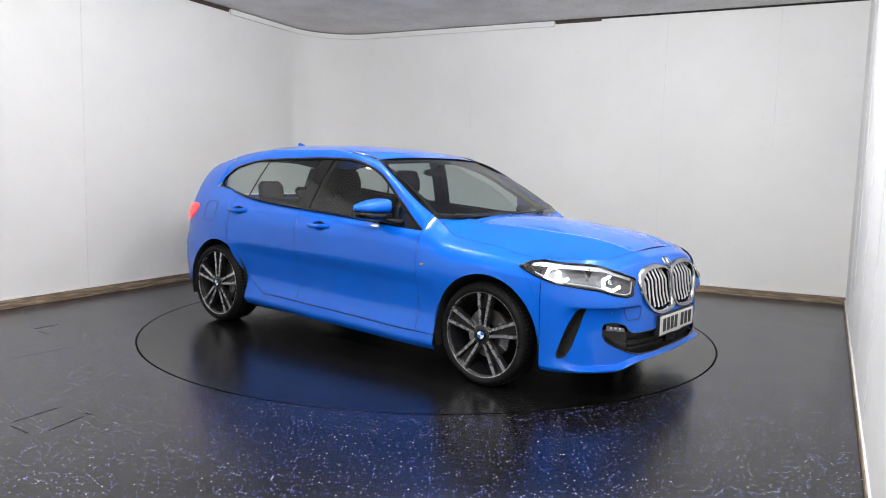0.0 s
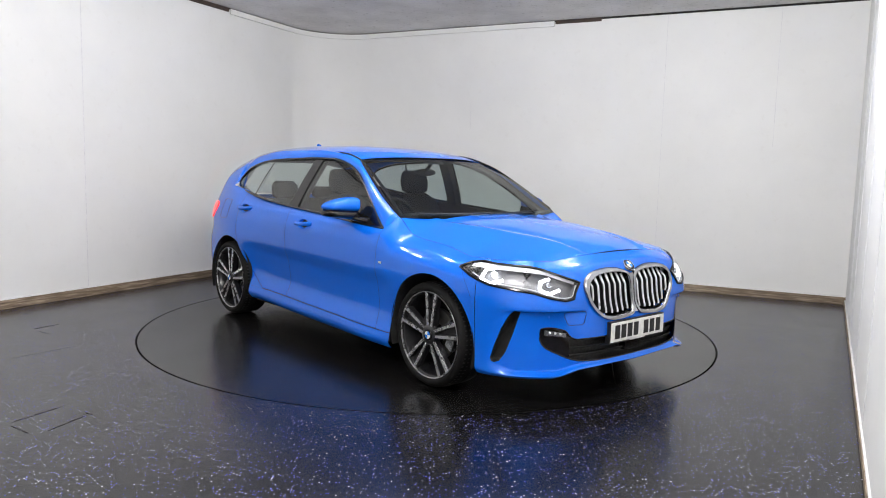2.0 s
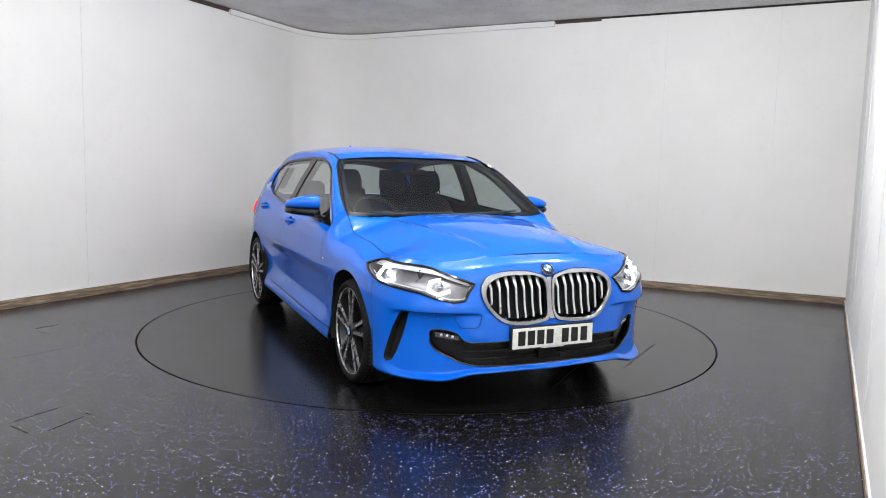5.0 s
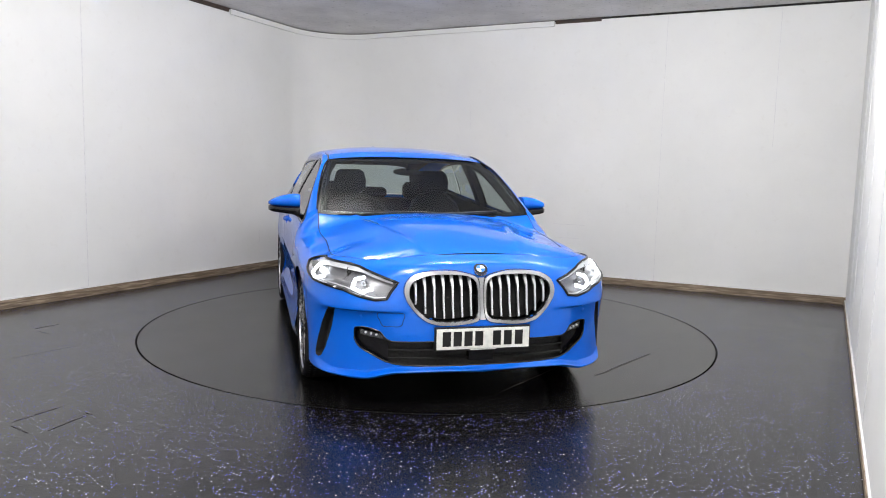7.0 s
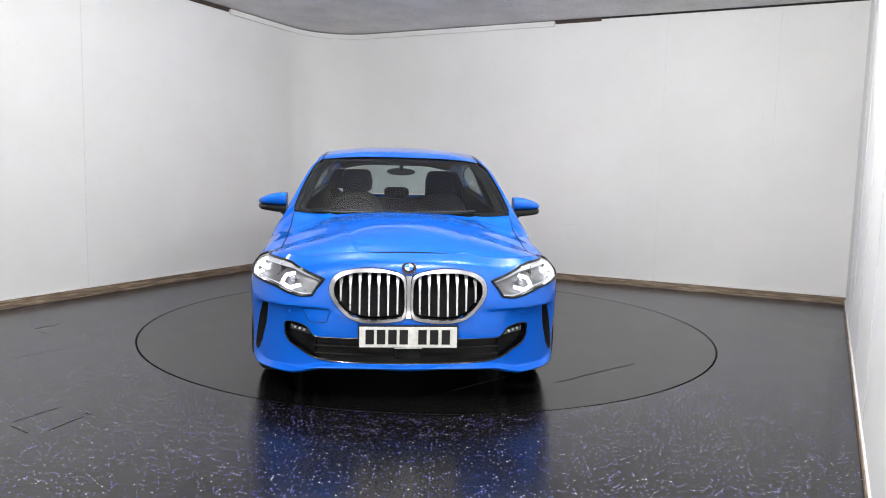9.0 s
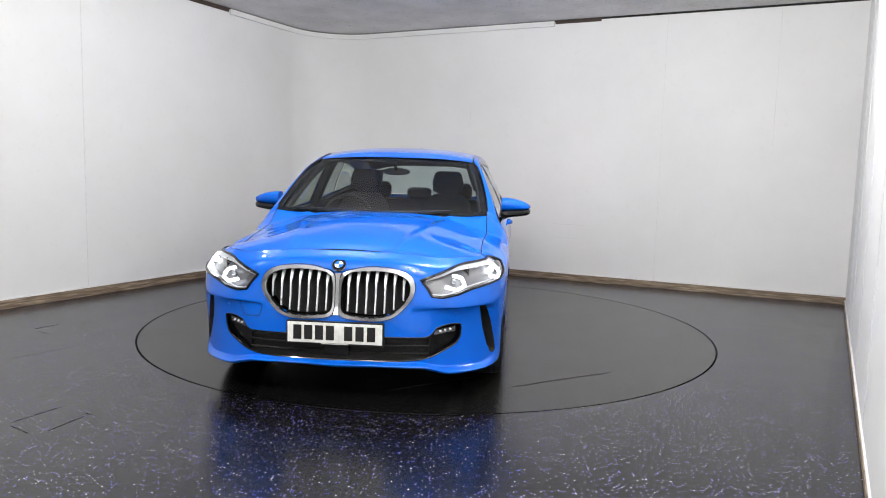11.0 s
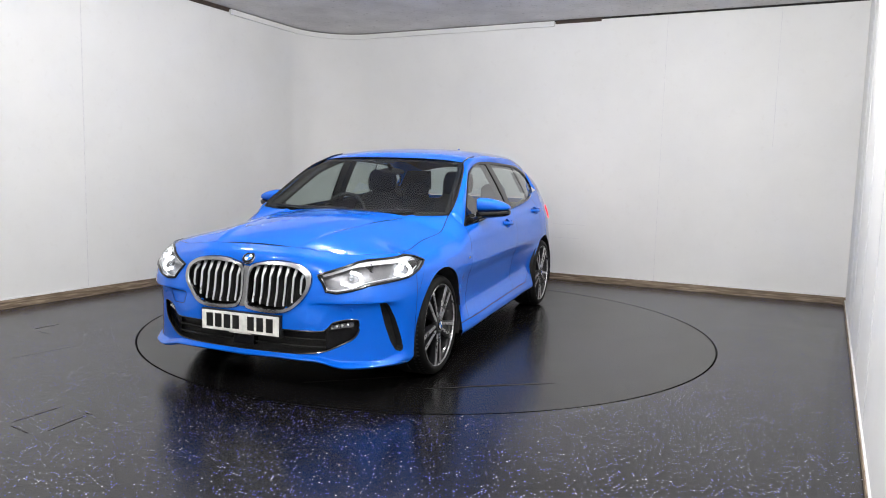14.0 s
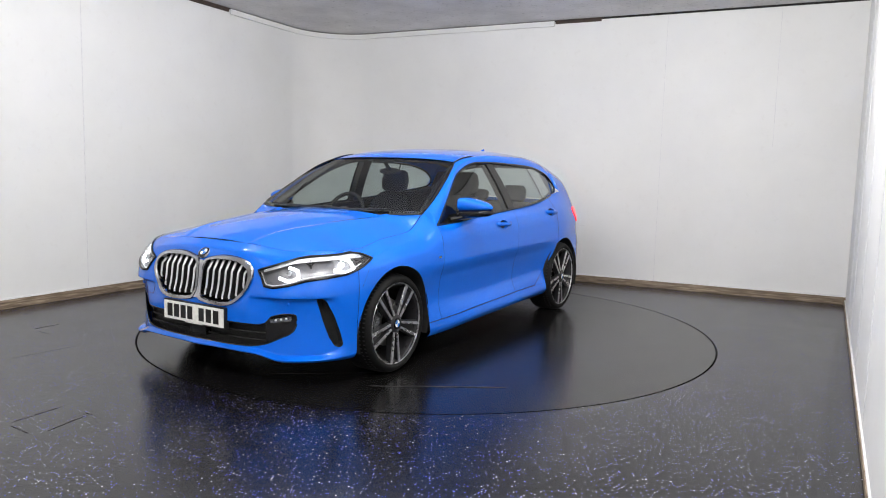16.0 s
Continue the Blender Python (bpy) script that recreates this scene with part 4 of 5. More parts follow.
def wheel(car, x, side, turn):
    """An 18-inch wheel: tyre, dark rim with bright double spokes, disc and caliper. Built facing +y, then mirrored."""
    w = new("wheel")
    w.parent = car
    w.location = (x, 0, WHEEL_R)
    face = .886

    def put(name, bm, mat, parent, label="", spin=0.0, grow=1.0):
        for v in bm.verts:
            v.co.x, v.co.z = v.co.x * grow, v.co.z * grow
            c, s = math.cos(spin), math.sin(spin)
            v.co = Vector((v.co.x * c + v.co.z * s, v.co.y, v.co.z * c - v.co.x * s))
            v.co.y = (v.co.y + face) * side
        return part(name, finish(bm), mat, parent, label)
    bm = bmesh.new()
    lathe(bm, [(.247, -.205), (.258, -.222), (.285, -.228), (.303, -.218), (.3155, -.195), (.317, -.15), (.317, -.115), (.314, -.113), (.314, -.107), (.317, -.105), (.317, -.06), (.3155, -.035), (.311, -.018), (.300, .000), (.289, .008), (.279, .010), (.269, .007), (.263, .002), (.258, -.008)], 96)
    bm2 = put("tyre", bm, M_TYRE, w, "black low-profile tyre")
    bm = bmesh.new()
    for k in range(72):
        a = 2 * math.pi * k / 72
        c, s = math.cos(a), math.sin(a)
        c2, s2 = math.cos(a + .03), math.sin(a + .03)
        for y0, y1 in ((-.040, -.006),):
            q = [(.3178 * s, -.06, .3178 * c), (.3178 * s2, -.06, .3178 * c2), (.3125 * s2, -.016, .3125 * c2), (.3125 * s, -.016, .3125 * c)]
            vs = [bm.verts.new(p) for p in q]
            bm.faces.new(vs)
    put("tread_blocks", bm, M_MATT, w)
    rim = bmesh.new()
    lathe(rim, [(.2425, -.002), (.2425, -.012), (.233, -.018), (.222, -.05), (.208, -.12), (.212, -.20), (.23, -.205)], 72)
    rimo = put("rim", rim, M_RIMDARK, w, "dark grey rim barrel", grow=1.06)
    bm = bmesh.new()
    lathe(bm, [(.2445, -.010), (.2455, .000), (.2438, .003), (.2412, .002), (.2398, -.006)], 72)
    put("rim_edge", bm, M_ALLOY, rimo, "bright machined rim edge", grow=1.06)
    for k in range(5):
        a = turn + 2 * math.pi * k / 5
        bm = bmesh.new()
        disc_spokes(bm, -.004, -.0015, .0068, .0092, .045, .236, a, (.0145, .038))
        disc_spokes(bm, -.004, -.0015, .0068, .0092, .045, .236, a, (-.0145, -.038))
        put("double_spoke", bm, M_ALLOY, rimo, "bright machined double spoke", grow=1.06)
        bm = bmesh.new()
        disc_spokes(bm, -.034, -.030, .014, .022, .05, .230, a, (0, 0))
        disc_spokes(bm, -.010, -.008, .0105, .0135, .045, .234, a, (.0150, .042))
        disc_spokes(bm, -.010, -.008, .0105, .0135, .045, .234, a, (-.0150, -.042))
        put("spoke_back", bm, M_RIMDARK, rimo, grow=1.06)
    bm = bmesh.new()
    lathe(bm, [(.062, -.03), (.060, -.006), (.050, .0005), (.036, .002), (.0345, -.002)], 40)
    put("hub", bm, M_RIMDARK, rimo)
    bm = bmesh.new()
    lathe(bm, [(.0335, -.004), (.0335, .003), (.031, .0055), (.024, .006)], 40)
    put("hub_cap", bm, M_BLACK, rimo, "black hub cap ring")
    bm = bmesh.new()
    roundel(bm, .024, .0062)
    put("cap_badge", bm, M_PLATE, rimo)
    bm = bmesh.new()
    roundel(bm, .024, .0066, True)
    put("cap_badge_quarters", bm, M_BADGEBLUE, rimo)
    bm = bmesh.new()
    lathe(bm, [(.06, -.075), (.150, -.075), (.152, -.080), (.152, -.095), (.150, -.10), (.06, -.10)], 48)
    put("brake_disc", bm, M_DISC, w)
    bm = bmesh.new()
    rows = []
    for a in np.linspace(.9, 2.1, 10):
        rows.append([(r * math.sin(a), y, r * math.cos(a)) for r, y in ((.105, -.055), (.165, -.055), (.170, -.12), (.105, -.12))])
    add_grid(bm, rows)
    put("brake_caliper", bm, M_HOUSE, w, "grey brake caliper")
    bm = bmesh.new()
    lathe(bm, [(.02, -.21), (.21, -.21)], 48)
    put("rim_back", bm, M_DARK, w)
    return w


def roundel(bm, r, y, quarters=False):
    """A disc facing +y, or two opposite quarters of it."""
    n = 32
    c = bm.verts.new((0, y, 0))
    vs = [bm.verts.new((r * math.sin(2 * math.pi * i / n), y, r * math.cos(2 * math.pi * i / n))) for i in range(n)]
    for i in range(n):
        if not quarters or (i // (n // 4)) % 2 == 0:
            bm.faces.new((c, vs[i], vs[(i + 1) % n]))


def arches(car):
    for x, arch in ((FRONT_AXLE, ARCH_F), (REAR_AXLE, ARCH_R)):
        for side in (1, -1):
            bm = bmesh.new()
            rows = []
            for a in np.linspace(-1.9, 1.9, 40):
                r = arch[1] + .004
                zz = WHEEL_R + r * math.cos(a)
                rows.append([(arch[0] + r * math.sin(a), y, max(zz, .17)) for y in (.895, .80, .60, .55)])
            add_grid(bm, rows, side)
            c = [(arch[0] + (arch[1] + .02) * math.sin(a), .56 * side, max(.17, WHEEL_R + (arch[1] + .02) * math.cos(a))) for a in np.linspace(-1.9, 1.9, 30)]
            bm.faces.new([bm.verts.new(p) for p in c])
            part("wheel_arch_liner", bm, M_DARK, car)
    bm = bmesh.new()
    add_box(bm, -1.95, 2.05, -.55, .55, .19, .30)
    add_box(bm, -.90, .98, -.85, .85, .185, .26)
    part("floor_pan", bm, M_DARK, car, "", False)


def fill_ring(bm, pts):
    bm.faces.new([bm.verts.new(p) for p in pts])


def front_end(car):
    for side in (1, -1):
        # kidney grille: bright frame, dark back, upright slats
        cy, cz = KIDNEY_MOUTH[:, 0].mean(), KIDNEY_MOUTH[:, 1].mean()
        rows = []
        for k, o in ((-.02, -.004), (.0, .010), (.10, .016), (.82, .019), (.95, .015), (1.0, .006), (1.03, -.016)):
            r = []
            for (y0, z0), (y1, z1) in zip(KIDNEY, KIDNEY_MOUTH):
                yy, zz = max(y0 + (y1 - y0) * k, .0015), z0 + (z1 - z0) * k
                r.append((skin(run_at_y(yy), zz, o)[0][0], yy * side, zz))
            rows.append(r + r[:1])
        bm = bmesh.new()
        add_grid(bm, rows)
        g = part("grille", finish(bm), M_FRAME, car, "satin chrome kidney grille frame")
        # thin shadow in the gap round the frame, drawn as a dark tube
        bm = bmesh.new()
        tube(bm, [np.array(skin(run_at_y(y), z, .001)[0]) * (1, side, 1) for y, z in KIDNEY], .0030, True, 6)
        part("grille_gap_shadow", bm, M_DARK, g)
        bm = bmesh.new()
        back = []
        for y, z in KIDNEY_MOUTH:
            yy, zz = cy + (y - cy) * 1.04, cz + (z - cz) * 1.04
            p = skin(run_at_y(yy), zz, -.085)[0]
            back.append((p[0], yy * side, zz))
        mid = bm.verts.new((sum(p[0] for p in back) / len(back), cy * side, cz))
        vs = [bm.verts.new(p) for p in back]
        for i in range(len(vs)):
            bm.faces.new((mid, vs[i], vs[(i + 1) % len(vs)]))
        part("grille_back", bm, M_DARK, g)
        inner = [(cy + (y - cy) * .99, cz + (z - cz) * .985) for y, z in KIDNEY_MOUTH]
        for y in np.linspace(.060, .362, 7):
            zs = []
            for i in range(len(inner)):
                (y0, z0), (y1, z1) = inner[i], inner[(i + 1) % len(inner)]
                if (y0 - y) * (y1 - y) < 0:
                    zs.append(z0 + (z1 - z0) * (y - y0) / (y1 - y0))
            if len(zs) < 2:
                continue
            za, zb = min(zs), max(zs)
            rows = []
            blade = []
            for v in (0, .06, .2, .35, .5, .62, .72, .80, .88, .95, 1):
                z = za + .012 + (zb - za - .012) * v
                kink = max(0.0, v - .72) / .28
                x = float(skin(run_at_y(y), za + (zb - za) * min(v, .72))[0][0]) + .006 - .036 * kink - .010 * max(0, .1 - v) / .1
                h = .0050 + .0016 * v + .0028 * min(1.0, kink * 2.5)
                rows.append([(x - .007, (y - h) * side, z), (x - .003, (y - h) * side, z), (x, (y - .7 * h) * side, z), (x, (y + .7 * h) * side, z), (x - .003, (y + h) * side, z), (x - .007, (y + h) * side, z)])
                blade.append([(x - .0075, (y - h) * side, z), (x - .032, (y - .7 * h) * side, z), (x - .032, (y + .7 * h) * side, z), (x - .0075, (y + h) * side, z)])
            bm = bmesh.new()
            add_grid(bm, blade)
            part("slat_blade", bm, M_MATT, g, "black blade behind the slat")
            bm = bmesh.new()
            add_grid(bm, rows)
            part("slat", bm, M_SLAT, g)
        # headlight
        headlight(car, side)
        # corner vent: a dark upright slot behind a blade
        bm = bmesh.new()
        mid = np.mean(np.array(VENT), axis=0)
        rows = []
        for k, o in ((1.0, .000), (.97, -.02), (.95, -.05), (.5, -.055), (.02, -.055)):
            r = [np.array(skin(mid[0] + (l - mid[0]) * k, mid[1] + (z - mid[1]) * k, o)[0]) * (1, side, 1) for l, z in VENT]
            rows.append(r + r[:1])
        add_grid(bm, rows)
        part("corner_vent", finish(bm), M_DARK, car, "black corner air vent")
        # fog lamp in the outer end of the intake
        bm = bmesh.new()
        rows = [[np.array(skin(run_at_y(y), z, -.014)[0]) * (1, side, 1) for z in np.linspace(.396 + (y - .54) * .12, .418 + (y - .54) * .17, 4)] for y in np.linspace(.55, .675, 10)]
        add_grid(bm, rows)
        part("fog_lamp", bm, M_HOUSE, car, "slim fog lamp")
        for y in (.585, .615, .645):
            bm = bmesh.new()
            p = np.array(skin(run_at_y(y), .410 + (y - .54) * .14, -.012)[0]) * (1, side, 1)
            bmesh.ops.create_uvsphere(bm, u_segments=10, v_segments=6, radius=.007, matrix=Matrix.Translation(p))
            part("fog_led", bm, M_SILVER, car)
        bm = bmesh.new()
        rows = [[np.array(skin(run_at_y(y), z, -.03)[0]) * (1, side, 1) for z in (.275 + (y - .52) * .42, .462)] for y in np.linspace(.52, .71, 10)]
        add_grid(bm, rows)
        part("fog_surround", bm, M_BLACK, car, "gloss black fog lamp surround")
        bm = bmesh.new()
        line = [(y, z) for y, z in INTAKE[1:-1]]
        tube(bm, [np.array(skin(run_at_y(y), z, -.003)[0]) * (1, side, 1) for y, z in smooth_line([INTAKE[0]] + line + [INTAKE[-1]], 90)], .005, False, 6)
        part("intake_rim", bm, M_BLACK, car)
        # parking sensors
        for y, z in ((.29, .505), (.66, .515)):
            p = np.array(skin(run_at_y(y), z, .001)[0]) * (1, side, 1)
            bm = bmesh.new()
            bmesh.ops.create_uvsphere(bm, u_segments=12, v_segments=6, radius=.011, matrix=Matrix.Translation(p) @ Matrix.Diagonal((.25, 1, 1, 1)))
            part("parking_sensor", bm, M_BLUE, car)
    bm = bmesh.new()
    rows = []
    for z in np.linspace(.500, .722, 12):
        x = float(skin(0, z, .012)[0][0])
        w = .016 + .010 * max(0, (.55 - z) / .05) ** 1.5 + .010 * max(0, (z - .68) / .042) ** 1.5
        rows.append([(x - .012, -w, z), (x, -w * .6, z), (x, w * .6, z), (x - .012, w, z)])
    add_grid(bm, rows)
    part("grille_bridge", bm, M_FRAME, car, "chrome bridge between the kidneys")
    # lower intake
    bm = bmesh.new()
    rows = [[(skin(run_at_y(abs(y)), z, -.055)[0][0], y, z) for z in np.linspace(.22, .47, 8)] for y in np.linspace(-.60, .60, 41)]
    add_grid(bm, rows)
    part("intake_mesh", bm, M_MESH, car, "black mesh air intake")
    for z in (.292, .335):
        bm = bmesh.new()
        tube(bm, [(skin(run_at_y(abs(y)), z, -.035)[0][0], y, z) for y in np.linspace(-.50, .50, 31)], .006, False, 6)
        part("intake_bar", bm, M_DARK, car)
    bm = bmesh.new()
    add_box(bm, 2.125, 2.17, -.07, .07, .275, .345, .006)
    part("radar_cover", bm, M_BLACK, car, "", False)
    # tow-hook cover outline on the right of the nose
    bm = bmesh.new()
    pts = smooth_line([(.43, .528), (.435, .536), (.45, .540), (.51, .541), (.565, .540), (.575, .536), (.578, .528), (.565, .50), (.552, .475), (.545, .469), (.535, .467), (.50, .468), (.455, .470), (.445, .476), (.44, .49), (.434, .51)], 64, True)
    tube(bm, [np.array(skin(run_at_y(y), z, .0002)[0]) * (1, -1, 1) for y, z in pts], .0018, True, 5)
    part("tow_cover_gap", bm, M_DARK, car)
    # badge on the nose
    p = Vector(skin(0, .768)[0])
    badge = new("nose_badge")
    badge.parent = car
    tilt = Matrix.Translation(p + Vector((.010, 0, 0))) @ Euler((0, radians(-46), 0)).to_matrix().to_4x4() @ Euler((0, 0, radians(-90))).to_matrix().to_4x4()
    for name, mat, r, y, kind in (("badge_rim", M_BLACK, .041, .0, 0), ("badge_face", M_BLACK, .037, .0006, 0), ("badge_disc", M_PLATE, .024, .0012, 0), ("badge_quarters", M_BADGEBLUE, .024, .0022, 1)):
        bm = bmesh.new()
        if name == "badge_rim":
            lathe(bm, [(.041, -.012), (.041, -.002), (.039, .001), (.0365, -.003)], 40)
        else:
            roundel(bm, r, y, bool(kind))
        bmesh.ops.transform(bm, matrix=tilt, verts=bm.verts)
        part(name, bm, M_CHROME if name == "badge_rim" else mat, badge)
    # number plate: characters as plain bars
    plate = new("number_plate")
    plate.parent = car
    plate["label"] = "white number plate with black characters shown as bars"
    bm = bmesh.new()
    add_box(bm, 2.168, 2.201, -.268, .268, .338, .466, .004)
    part("plate_holder", bm, M_CHAR, plate, "", False)
    bm = bmesh.new()
    add_box(bm, 2.2005, 2.2065, -.26, .26, .3485, .4595, .002)
    part("plate", bm, M_PLATE, plate, "", False)
    for k, y in enumerate((.205, .145, .085, .025, -.075, -.137, -.200)):
        bm = bmesh.new()
        add_box(bm, 2.2065, 2.2078, -y - .0225, -y + .0225, .3655, .4445)
        part("character_bar", bm, M_CHAR, plate, "", False)
    bm = bmesh.new()
    add_box(bm, 2.201, 2.2022, -.075, .075, .3415, .3465)
    part("lettering_bar", bm, M_PLATE, plate, "", False)


def headlight(car, side):
    h = new("headlight")
    h.parent = car
    h["label"] = "lit LED headlight with hexagonal daytime rings"
    poly = LAMP
    c = np.mean(np.array(poly), axis=0)

    def at(l, z, o):
        return np.array(skin(l, z, o)[0]) * (1, side, 1)
    # lens: rings of the outline shrunk to the middle
    edge = corners_line(poly, 90)

    def cap(name, o, mat, bulge, shrink=1.0):
        bm = bmesh.new()
        rows = []
        for k in np.linspace(shrink, 0.02, 9):
            r = [at(c[0] + (l - c[0]) * k, c[1] + (z - c[1]) * k, o + bulge * (1 - k * k)) for l, z in edge]
            rows.append(r + r[:1])
        add_grid(bm, rows)
        return part(name, finish(bm), mat, h)
    lens = cap("lens", .002, M_LENS, .006)
    lens.visible_shadow = False
    cap("reflector", -.05, M_HDARK, 0.0, 1.12)
    bm = bmesh.new()
    rows = []
    for o in (.001, -.03, -.06):
        r = [at(l, z, o) for l, z in edge]
        rows.append(r + r[:1])
    add_grid(bm, rows)
    part("housing", bm, M_HDARK, h)
    bm = bmesh.new()
    tube(bm, [at(c[0] + (l - c[0]) * .985, c[1] + (z - c[1]) * .97, .003) for l, z in edge], .0075, True, 6)
    part("lens_rim", bm, M_BLACK, h)
    # two lamp pods, each with an open hexagonal ring
    for l0, z0, w, e in ((run_at_x(1.84), .728, .086, .043), (run_at_y(.66), .680, .078, .040)):
        bm = bmesh.new()
        ring = []
        for a in (88, 140, 205, 265, 330):
            q = radians(a)
            ring.append((l0 - w * math.cos(q) * .9, z0 + e * math.sin(q) * .95))
        pts = []
        for (a, b), (p, q) in zip(ring, ring[1:]):
            for k in np.linspace(0, 1, 5)[:-1]:
                pts.append(at(a + (p - a) * k, b + (q - b) * k, -.014))
        pts.append(at(*ring[-1], -.014))
        tube(bm, pts, .0095, False, 8)
        part("daytime_ring", bm, M_DRL, h, "glowing white daytime light")
        bm = bmesh.new()
        p = at(l0, z0 + .004, -.030)
        bmesh.ops.create_uvsphere(bm, u_segments=16, v_segments=10, radius=.017, matrix=Matrix.Translation(p))
        part("beam_lens", bm, M_BEAM if l0 > run_at_y(.7) else M_HOUSE, h)
    # upper light bar strip
    bm = bmesh.new()
    up = smooth_line([(run_at_x(1.66), .778), (run_at_x(1.80), .776), (run_at_y(.70), .756), (run_at_y(.60), .728), (run_at_y(.50), .700)], 24)
    add_grid(bm, [[at(l, z + dz, -.006 - .012 * k) for k, dz in ((0, .008), (1, -.014))] for l, z in up])
    part("upper_trim", bm, M_SILVER, h)
    bm = bmesh.new()
    lo = smooth_line([(run_at_x(1.70), .733), (run_at_x(1.83), .697), (run_at_y(.74), .663), (run_at_y(.66), .634), (run_at_y(.58), .618), (run_at_y(.53), .622), (run_at_y(.49), .680)], 30)
    tube(bm, [at(l, z, -.014) for l, z in lo], .0035, False, 6)
    part("lower_trim_bar", bm, M_SILVER, h)


def mirrors(car):
    for side in (1, -1):
        m = new("door_mirror")
        m.parent = car
        m["label"] = "blue door mirror on a black foot"
        # housing: lofted egg, flat at its back
        def shell(z_lo, z_hi, grow, name, mat):
            bm = bmesh.new()
            rows = []
            for v in np.linspace(0, 1, 12):
                y = .845 + (1.060 - .845) * v
                swell = math.sqrt(max(0.0, 1 - (2 * abs(v - .42) / 1.17) ** 4.5))
                xc, d = .495 - .05 * v, .085 * swell + .004
                lo, hi = z_lo(v), z_hi(v)
                zc, hz = (lo + hi) / 2, (hi - lo) / 2 * (.35 + .65 * swell)
                r = []
                for a in np.linspace(0, 2 * math.pi, 25):
                    ca, sa = math.cos(a), math.sin(a)
                    x = xc + d * (abs(ca) ** .8) * (1 if ca > 0 else -.55) * (1 if ca >= 0 else 1)
                    r.append((x + grow * ca, y * side, zc + hz * math.copysign(abs(sa) ** .55, sa) + grow * sa))
                rows.append(r)
            add_grid(bm, rows)
            fill_ring(bm, rows[0][:-1])
            fill_ring(bm, rows[-1][:-1])
            return part(name, finish(bm), mat, m)
        shell(lambda v: .994 + .012 * v, lambda v: 1.096 - .050 * v * v, 0, "mirror_cap", M_BLUE)
        shell(lambda v: .944 + .024 * v, lambda v: 1.003 + .010 * v, .005, "mirror_lower", M_BLACK)
        bm = bmesh.new()
        pts = [(.66, .835, .940), (.60, .855, .948), (.54, .89, .962), (.50, .95, .976)]
        tube(bm, [(p[0], p[1] * side, p[2]) for p in smooth_line(pts, 14)], .021, False, 10, .8)
        part("mirror_foot", bm, M_BLACK, m)
        bm = bmesh.new()
        add_grid(bm, [[(.452 - .030 * v, (.875 + .10 * v) * side, 1.005 + .065 * k) for k in np.linspace(0, 1, 5)] for v in np.linspace(0, 1, 8)])
        part("mirror_glass", bm, M_CHROME, m)


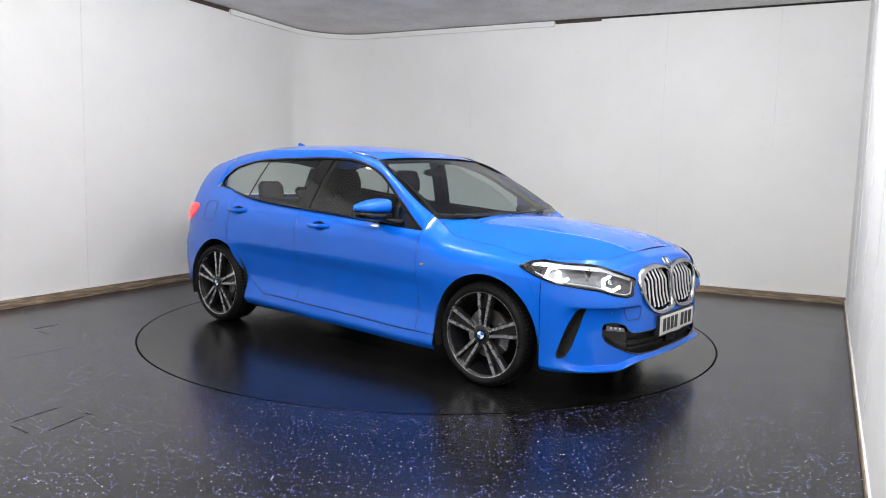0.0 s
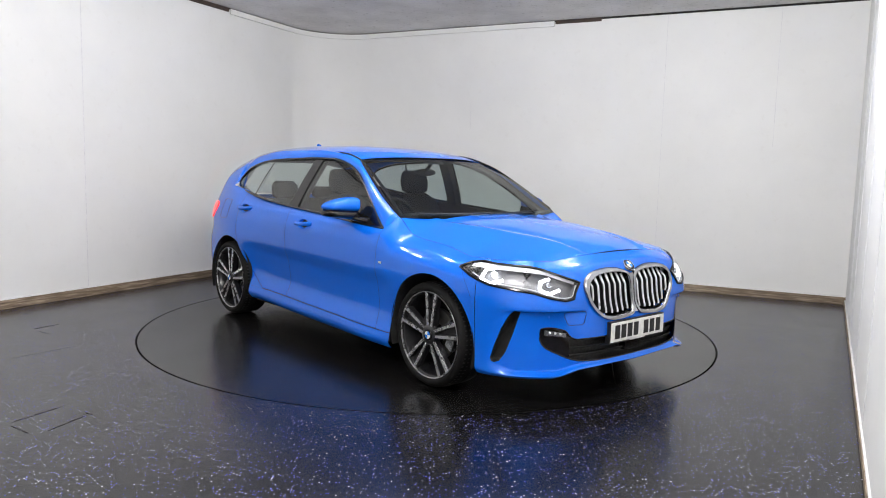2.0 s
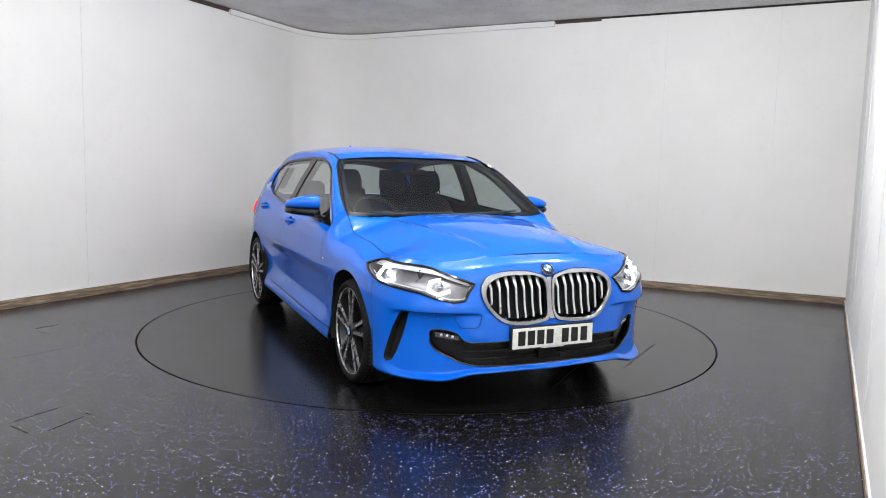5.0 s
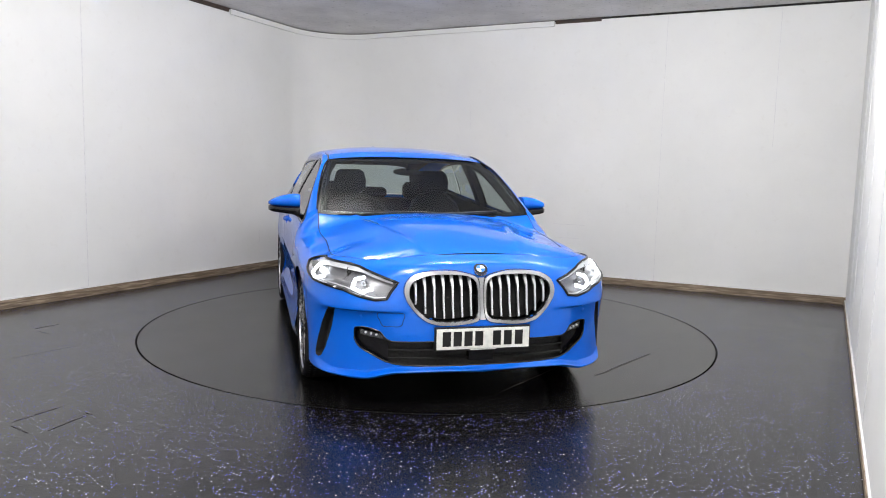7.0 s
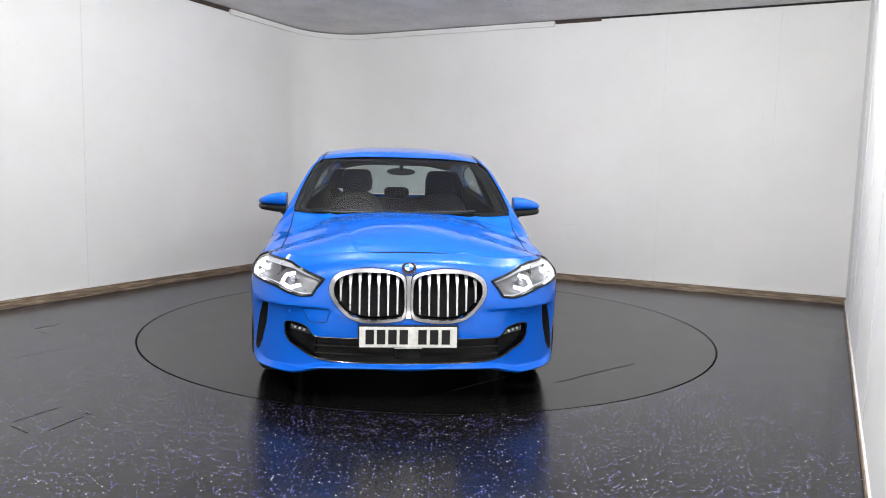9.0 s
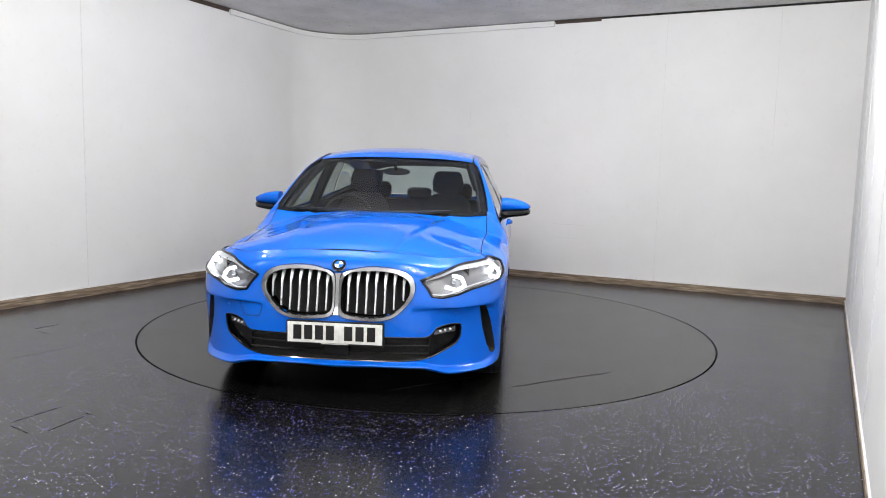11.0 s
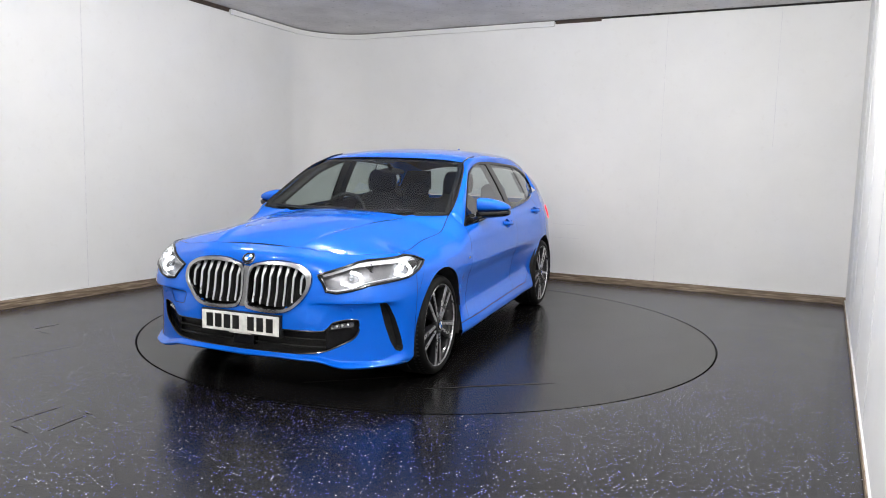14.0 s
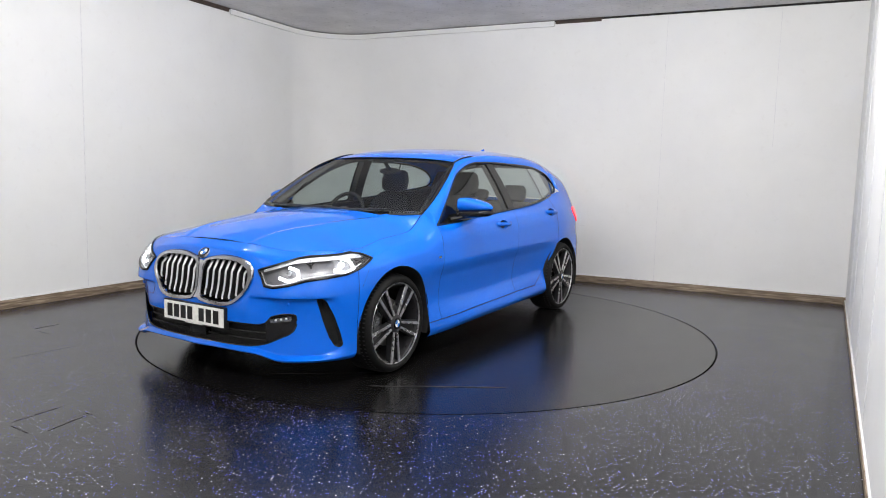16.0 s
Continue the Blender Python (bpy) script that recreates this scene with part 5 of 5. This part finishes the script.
def cabin(car):
    # dashboard
    bm = bmesh.new()
    rows = []
    for y in np.linspace(-.74, .74, 25):
        u = abs(y) / .74
        hump = .035 * math.exp(-((y + .37) / .17) ** 2)
        rows.append([(.93 - .10 * u * u, y, .955), (.80, y, .962 - .01 * u), (.60, y, .955 + hump - .01 * u), (.50, y, .935 + hump), (.46, y, .87), (.50, y, .70), (.60, y, .45)])
    add_grid(bm, rows)
    part("dashboard", bm, M_CABIN, car, "black dashboard")
    # steering wheel on the right-hand side
    st = new("steering_wheel")
    st.parent = car
    c = Vector((.36, -.36, .90))
    rot = Euler((0, radians(-24), 0)).to_matrix()
    bm = bmesh.new()
    tube(bm, [c + rot @ Vector((0, .185 * math.cos(a), .185 * math.sin(a))) for a in np.linspace(0, 2 * math.pi, 40, endpoint=False)], .016, True, 10)
    part("wheel_ring", bm, M_SEAT, st)
    bm = bmesh.new()
    for a in (0, math.pi, -math.pi / 2):
        tube(bm, [c + rot @ Vector((.02, .02 * math.cos(a), .02 * math.sin(a))), c + rot @ Vector((0, .18 * math.cos(a), .18 * math.sin(a)))], .018, False, 8)
    bmesh.ops.create_uvsphere(bm, u_segments=16, v_segments=8, radius=.07, matrix=Matrix.Translation(c) @ Matrix.Diagonal((.5, 1, 1, 1)))
    part("wheel_hub", bm, M_CABIN, st)

    def cushion(bm, sections):
        """A padded block through oblong sections (x, z, half width, half thick), leaning as they go."""
        rows = []
        for x, y, z, w, d in sections:
            r = []
            for a in np.linspace(0, 2 * math.pi, 25):
                ca, sa = math.cos(a), math.sin(a)
                r.append((x + d * math.copysign(abs(ca) ** .6, ca), y + w * math.copysign(abs(sa) ** .6, sa), z))
            rows.append(r)
        add_grid(bm, rows)
        fill_ring(bm, rows[0][:-1])
        fill_ring(bm, rows[-1][:-1])
    for y in (-.36, .36):
        s = new("front_seat")
        s.parent = car
        bm = bmesh.new()
        cushion(bm, [(-.12, y, .52, .22, .07), (-.17, y, .66, .25, .085), (-.25, y, .86, .245, .08), (-.31, y, 1.00, .20, .065), (-.33, y, 1.06, .14, .045), (-.335, y, 1.075, .11, .03)])
        part("backrest", finish(bm), M_SEAT, s)
        bm = bmesh.new()
        cushion(bm, [(-.335, y, 1.075, .075, .03), (-.345, y, 1.10, .125, .05), (-.355, y, 1.18, .135, .055), (-.365, y, 1.25, .115, .045), (-.37, y, 1.27, .085, .03)])
        part("headrest", finish(bm), M_SEAT, s)
        bm = bmesh.new()
        add_box(bm, -.15, .32, y - .24, y + .24, .42, .56, .05)
        part("seat", bm, M_SEAT, s)
    b = new("rear_bench")
    b.parent = car
    bm = bmesh.new()
    cushion(bm, [(-1.02, 0, .55, .64, .08), (-1.12, 0, .80, .64, .08), (-1.20, 0, .98, .60, .06), (-1.215, 0, 1.0, .56, .03)])
    part("backrest", finish(bm), M_SEAT, b)
    bm = bmesh.new()
    add_box(bm, -1.05, -.55, -.62, .62, .42, .55, .05)
    part("seat", bm, M_SEAT, b)
    for y, hgt in ((-.40, .13), (0, .08), (.40, .13)):
        bm = bmesh.new()
        cushion(bm, [(-1.22, y, .99, .08, .025), (-1.225, y, 1.02, .12, .045), (-1.24, y, 1.02 + hgt * .7, .12, .045), (-1.25, y, 1.02 + hgt, .085, .025)])
        part("headrest", finish(bm), M_SEAT, b)
    # interior mirror with its sensor box
    bm = bmesh.new()
    bmesh.ops.create_uvsphere(bm, u_segments=20, v_segments=10, radius=1, matrix=Matrix.Translation((.22, 0, 1.262)) @ Matrix.Diagonal((.018, .112, .029, 1)))
    tube(bm, [(.24, 0, 1.28), (.30, 0, 1.335)], .014, False, 8)
    part("interior_mirror", bm, M_CABIN, car)
    # inner door cards, B-pillars and load cover
    for side in (1, -1):
        bm = bmesh.new()
        add_grid(bm, [[(x, (float(belt_y(x)) - .055) * side, z) for z in np.linspace(.35, float(belt(x)) - .01, 6)] for x in np.linspace(.80, -1.45, 30)])
        add_grid(bm, [[(x, (float(belt_y(x)) - dy) * side, float(belt(x)) - .006) for dy in (.0, .055)] for x in np.linspace(.80, -1.45, 30)])
        part("door_card", bm, M_CABIN, car)
        bm = bmesh.new()
        rows = []
        for v in np.linspace(0, 1, 8):
            x, z = -.32 + .075 * v, .97 + .38 * v
            y = float(house(x, z)) - .03
            rows.append([(x + .06, (y + .01) * side, z), (x + .05, (y - .035) * side, z), (x - .06, (y - .035) * side, z), (x - .07, (y + .01) * side, z)])
        add_grid(bm, rows)
        part("inner_pillar", bm, M_CABIN, car)
        bm = bmesh.new()
        rows = []
        for v in np.linspace(0, 1, 8):
            x0, x1, z = -1.46 - .02 * v, -1.86 + .17 * v, 1.06 + .20 * v
            rows.append([(x0, (float(house(x0, z)) - .03) * side, z), (-1.62, (.62 - .10 * v) * side, z), (x1, (.50 - .06 * v) * side, z)])
        add_grid(bm, rows)
        part("inner_pillar", bm, M_CABIN, car)
    bm = bmesh.new()
    add_box(bm, -1.98, -1.22, -.62, .62, .93, .955)
    part("load_cover", bm, M_CABIN, car, "", False)
    bm = bmesh.new()
    add_box(bm, -.9, .45, -.09, .09, .35, .60, .02)
    part("centre_console", bm, M_CABIN, car)


def small_parts(car):
    # roof aerial
    bm = bmesh.new()
    rows = []
    for v in np.linspace(0, 1, 8):
        k = 1 - v
        x0, x1 = -1.20 - .125 * v ** 1.5, -1.355
        rows.append([(x0, 0, 1.430 + .060 * v), ((x0 + x1) / 2, .020 * k + .003, 1.428 + .060 * v), (x1, 0, 1.423 + .060 * v), ((x0 + x1) / 2, -.020 * k - .003, 1.428 + .060 * v), (x0, 0, 1.430 + .060 * v)])
    add_grid(bm, rows)
    part("roof_aerial", finish(bm), M_BLUE, car, "blue shark-fin roof aerial")
    # wipers
    for y0, y1 in ((-.62, -.02), (-.05, .50)):
        bm = bmesh.new()
        pts = [np.array(screen_point(abs(y) / .75, .02 + .02 * k)) * (1, 1 if y >= 0 else -1, 1) + (.008, 0, .010) for k, y in zip(np.linspace(0, 1, 14), np.linspace(y0, y1, 14))]
        tube(bm, pts, .006, False, 6)
        part("wiper", bm, M_MATT, car)
    for side in (1, -1):
        t = [(run_at_x(-1.66), .925), (run_at_x(-1.82), .955), (run_at_x(-1.97), .945), (run_at_x(-2.03), .90), (run_at_x(-1.99), .835), (run_at_x(-1.84), .80), (run_at_x(-1.70), .865)]
        edge = smooth_line(t, 40, True)
        c = np.mean(np.array(t), axis=0)
        bm = bmesh.new()
        rows = []
        for k, o in ((1.0, -.002), (.97, .008), (.6, .012), (.02, .013)):
            r = [np.array(skin(c[0] + (l - c[0]) * k, c[1] + (z - c[1]) * k, o)[0]) * (1, side, 1) for l, z in edge]
            rows.append(r + r[:1])
        add_grid(bm, rows)
        part("tail_light", finish(bm), M_TAIL, car, "lit red tail light")


def build_car():
    car = tagged(new("car"), "bright blue five-door hatchback with lit headlights on the turntable", "car")
    for side in (1, -1):
        lower_body(car, side)
        shut_lines(car, side)
    bonnet(car)
    greenhouse(car)
    arches(car)
    front_end(car)
    mirrors(car)
    cabin(car)
    small_parts(car)
    for x in (FRONT_AXLE, REAR_AXLE):
        wheel(car, x, 1, math.pi)
        wheel(car, x, -1, 0.05)
    return car


car = build_car()


def motions():
    rows, turns = [], []
    for i in range(33):
        t = i * 0.5
        m = Matrix.Translation(HUB) @ pose(0, 0, 0, 0, 0, heading(t))
        turns.append((t, m))
        rows.append((t, m @ Matrix.Translation((0, -0.262, 0))))
    walk(car, rows)
    walk(TABLE, turns)


motions()
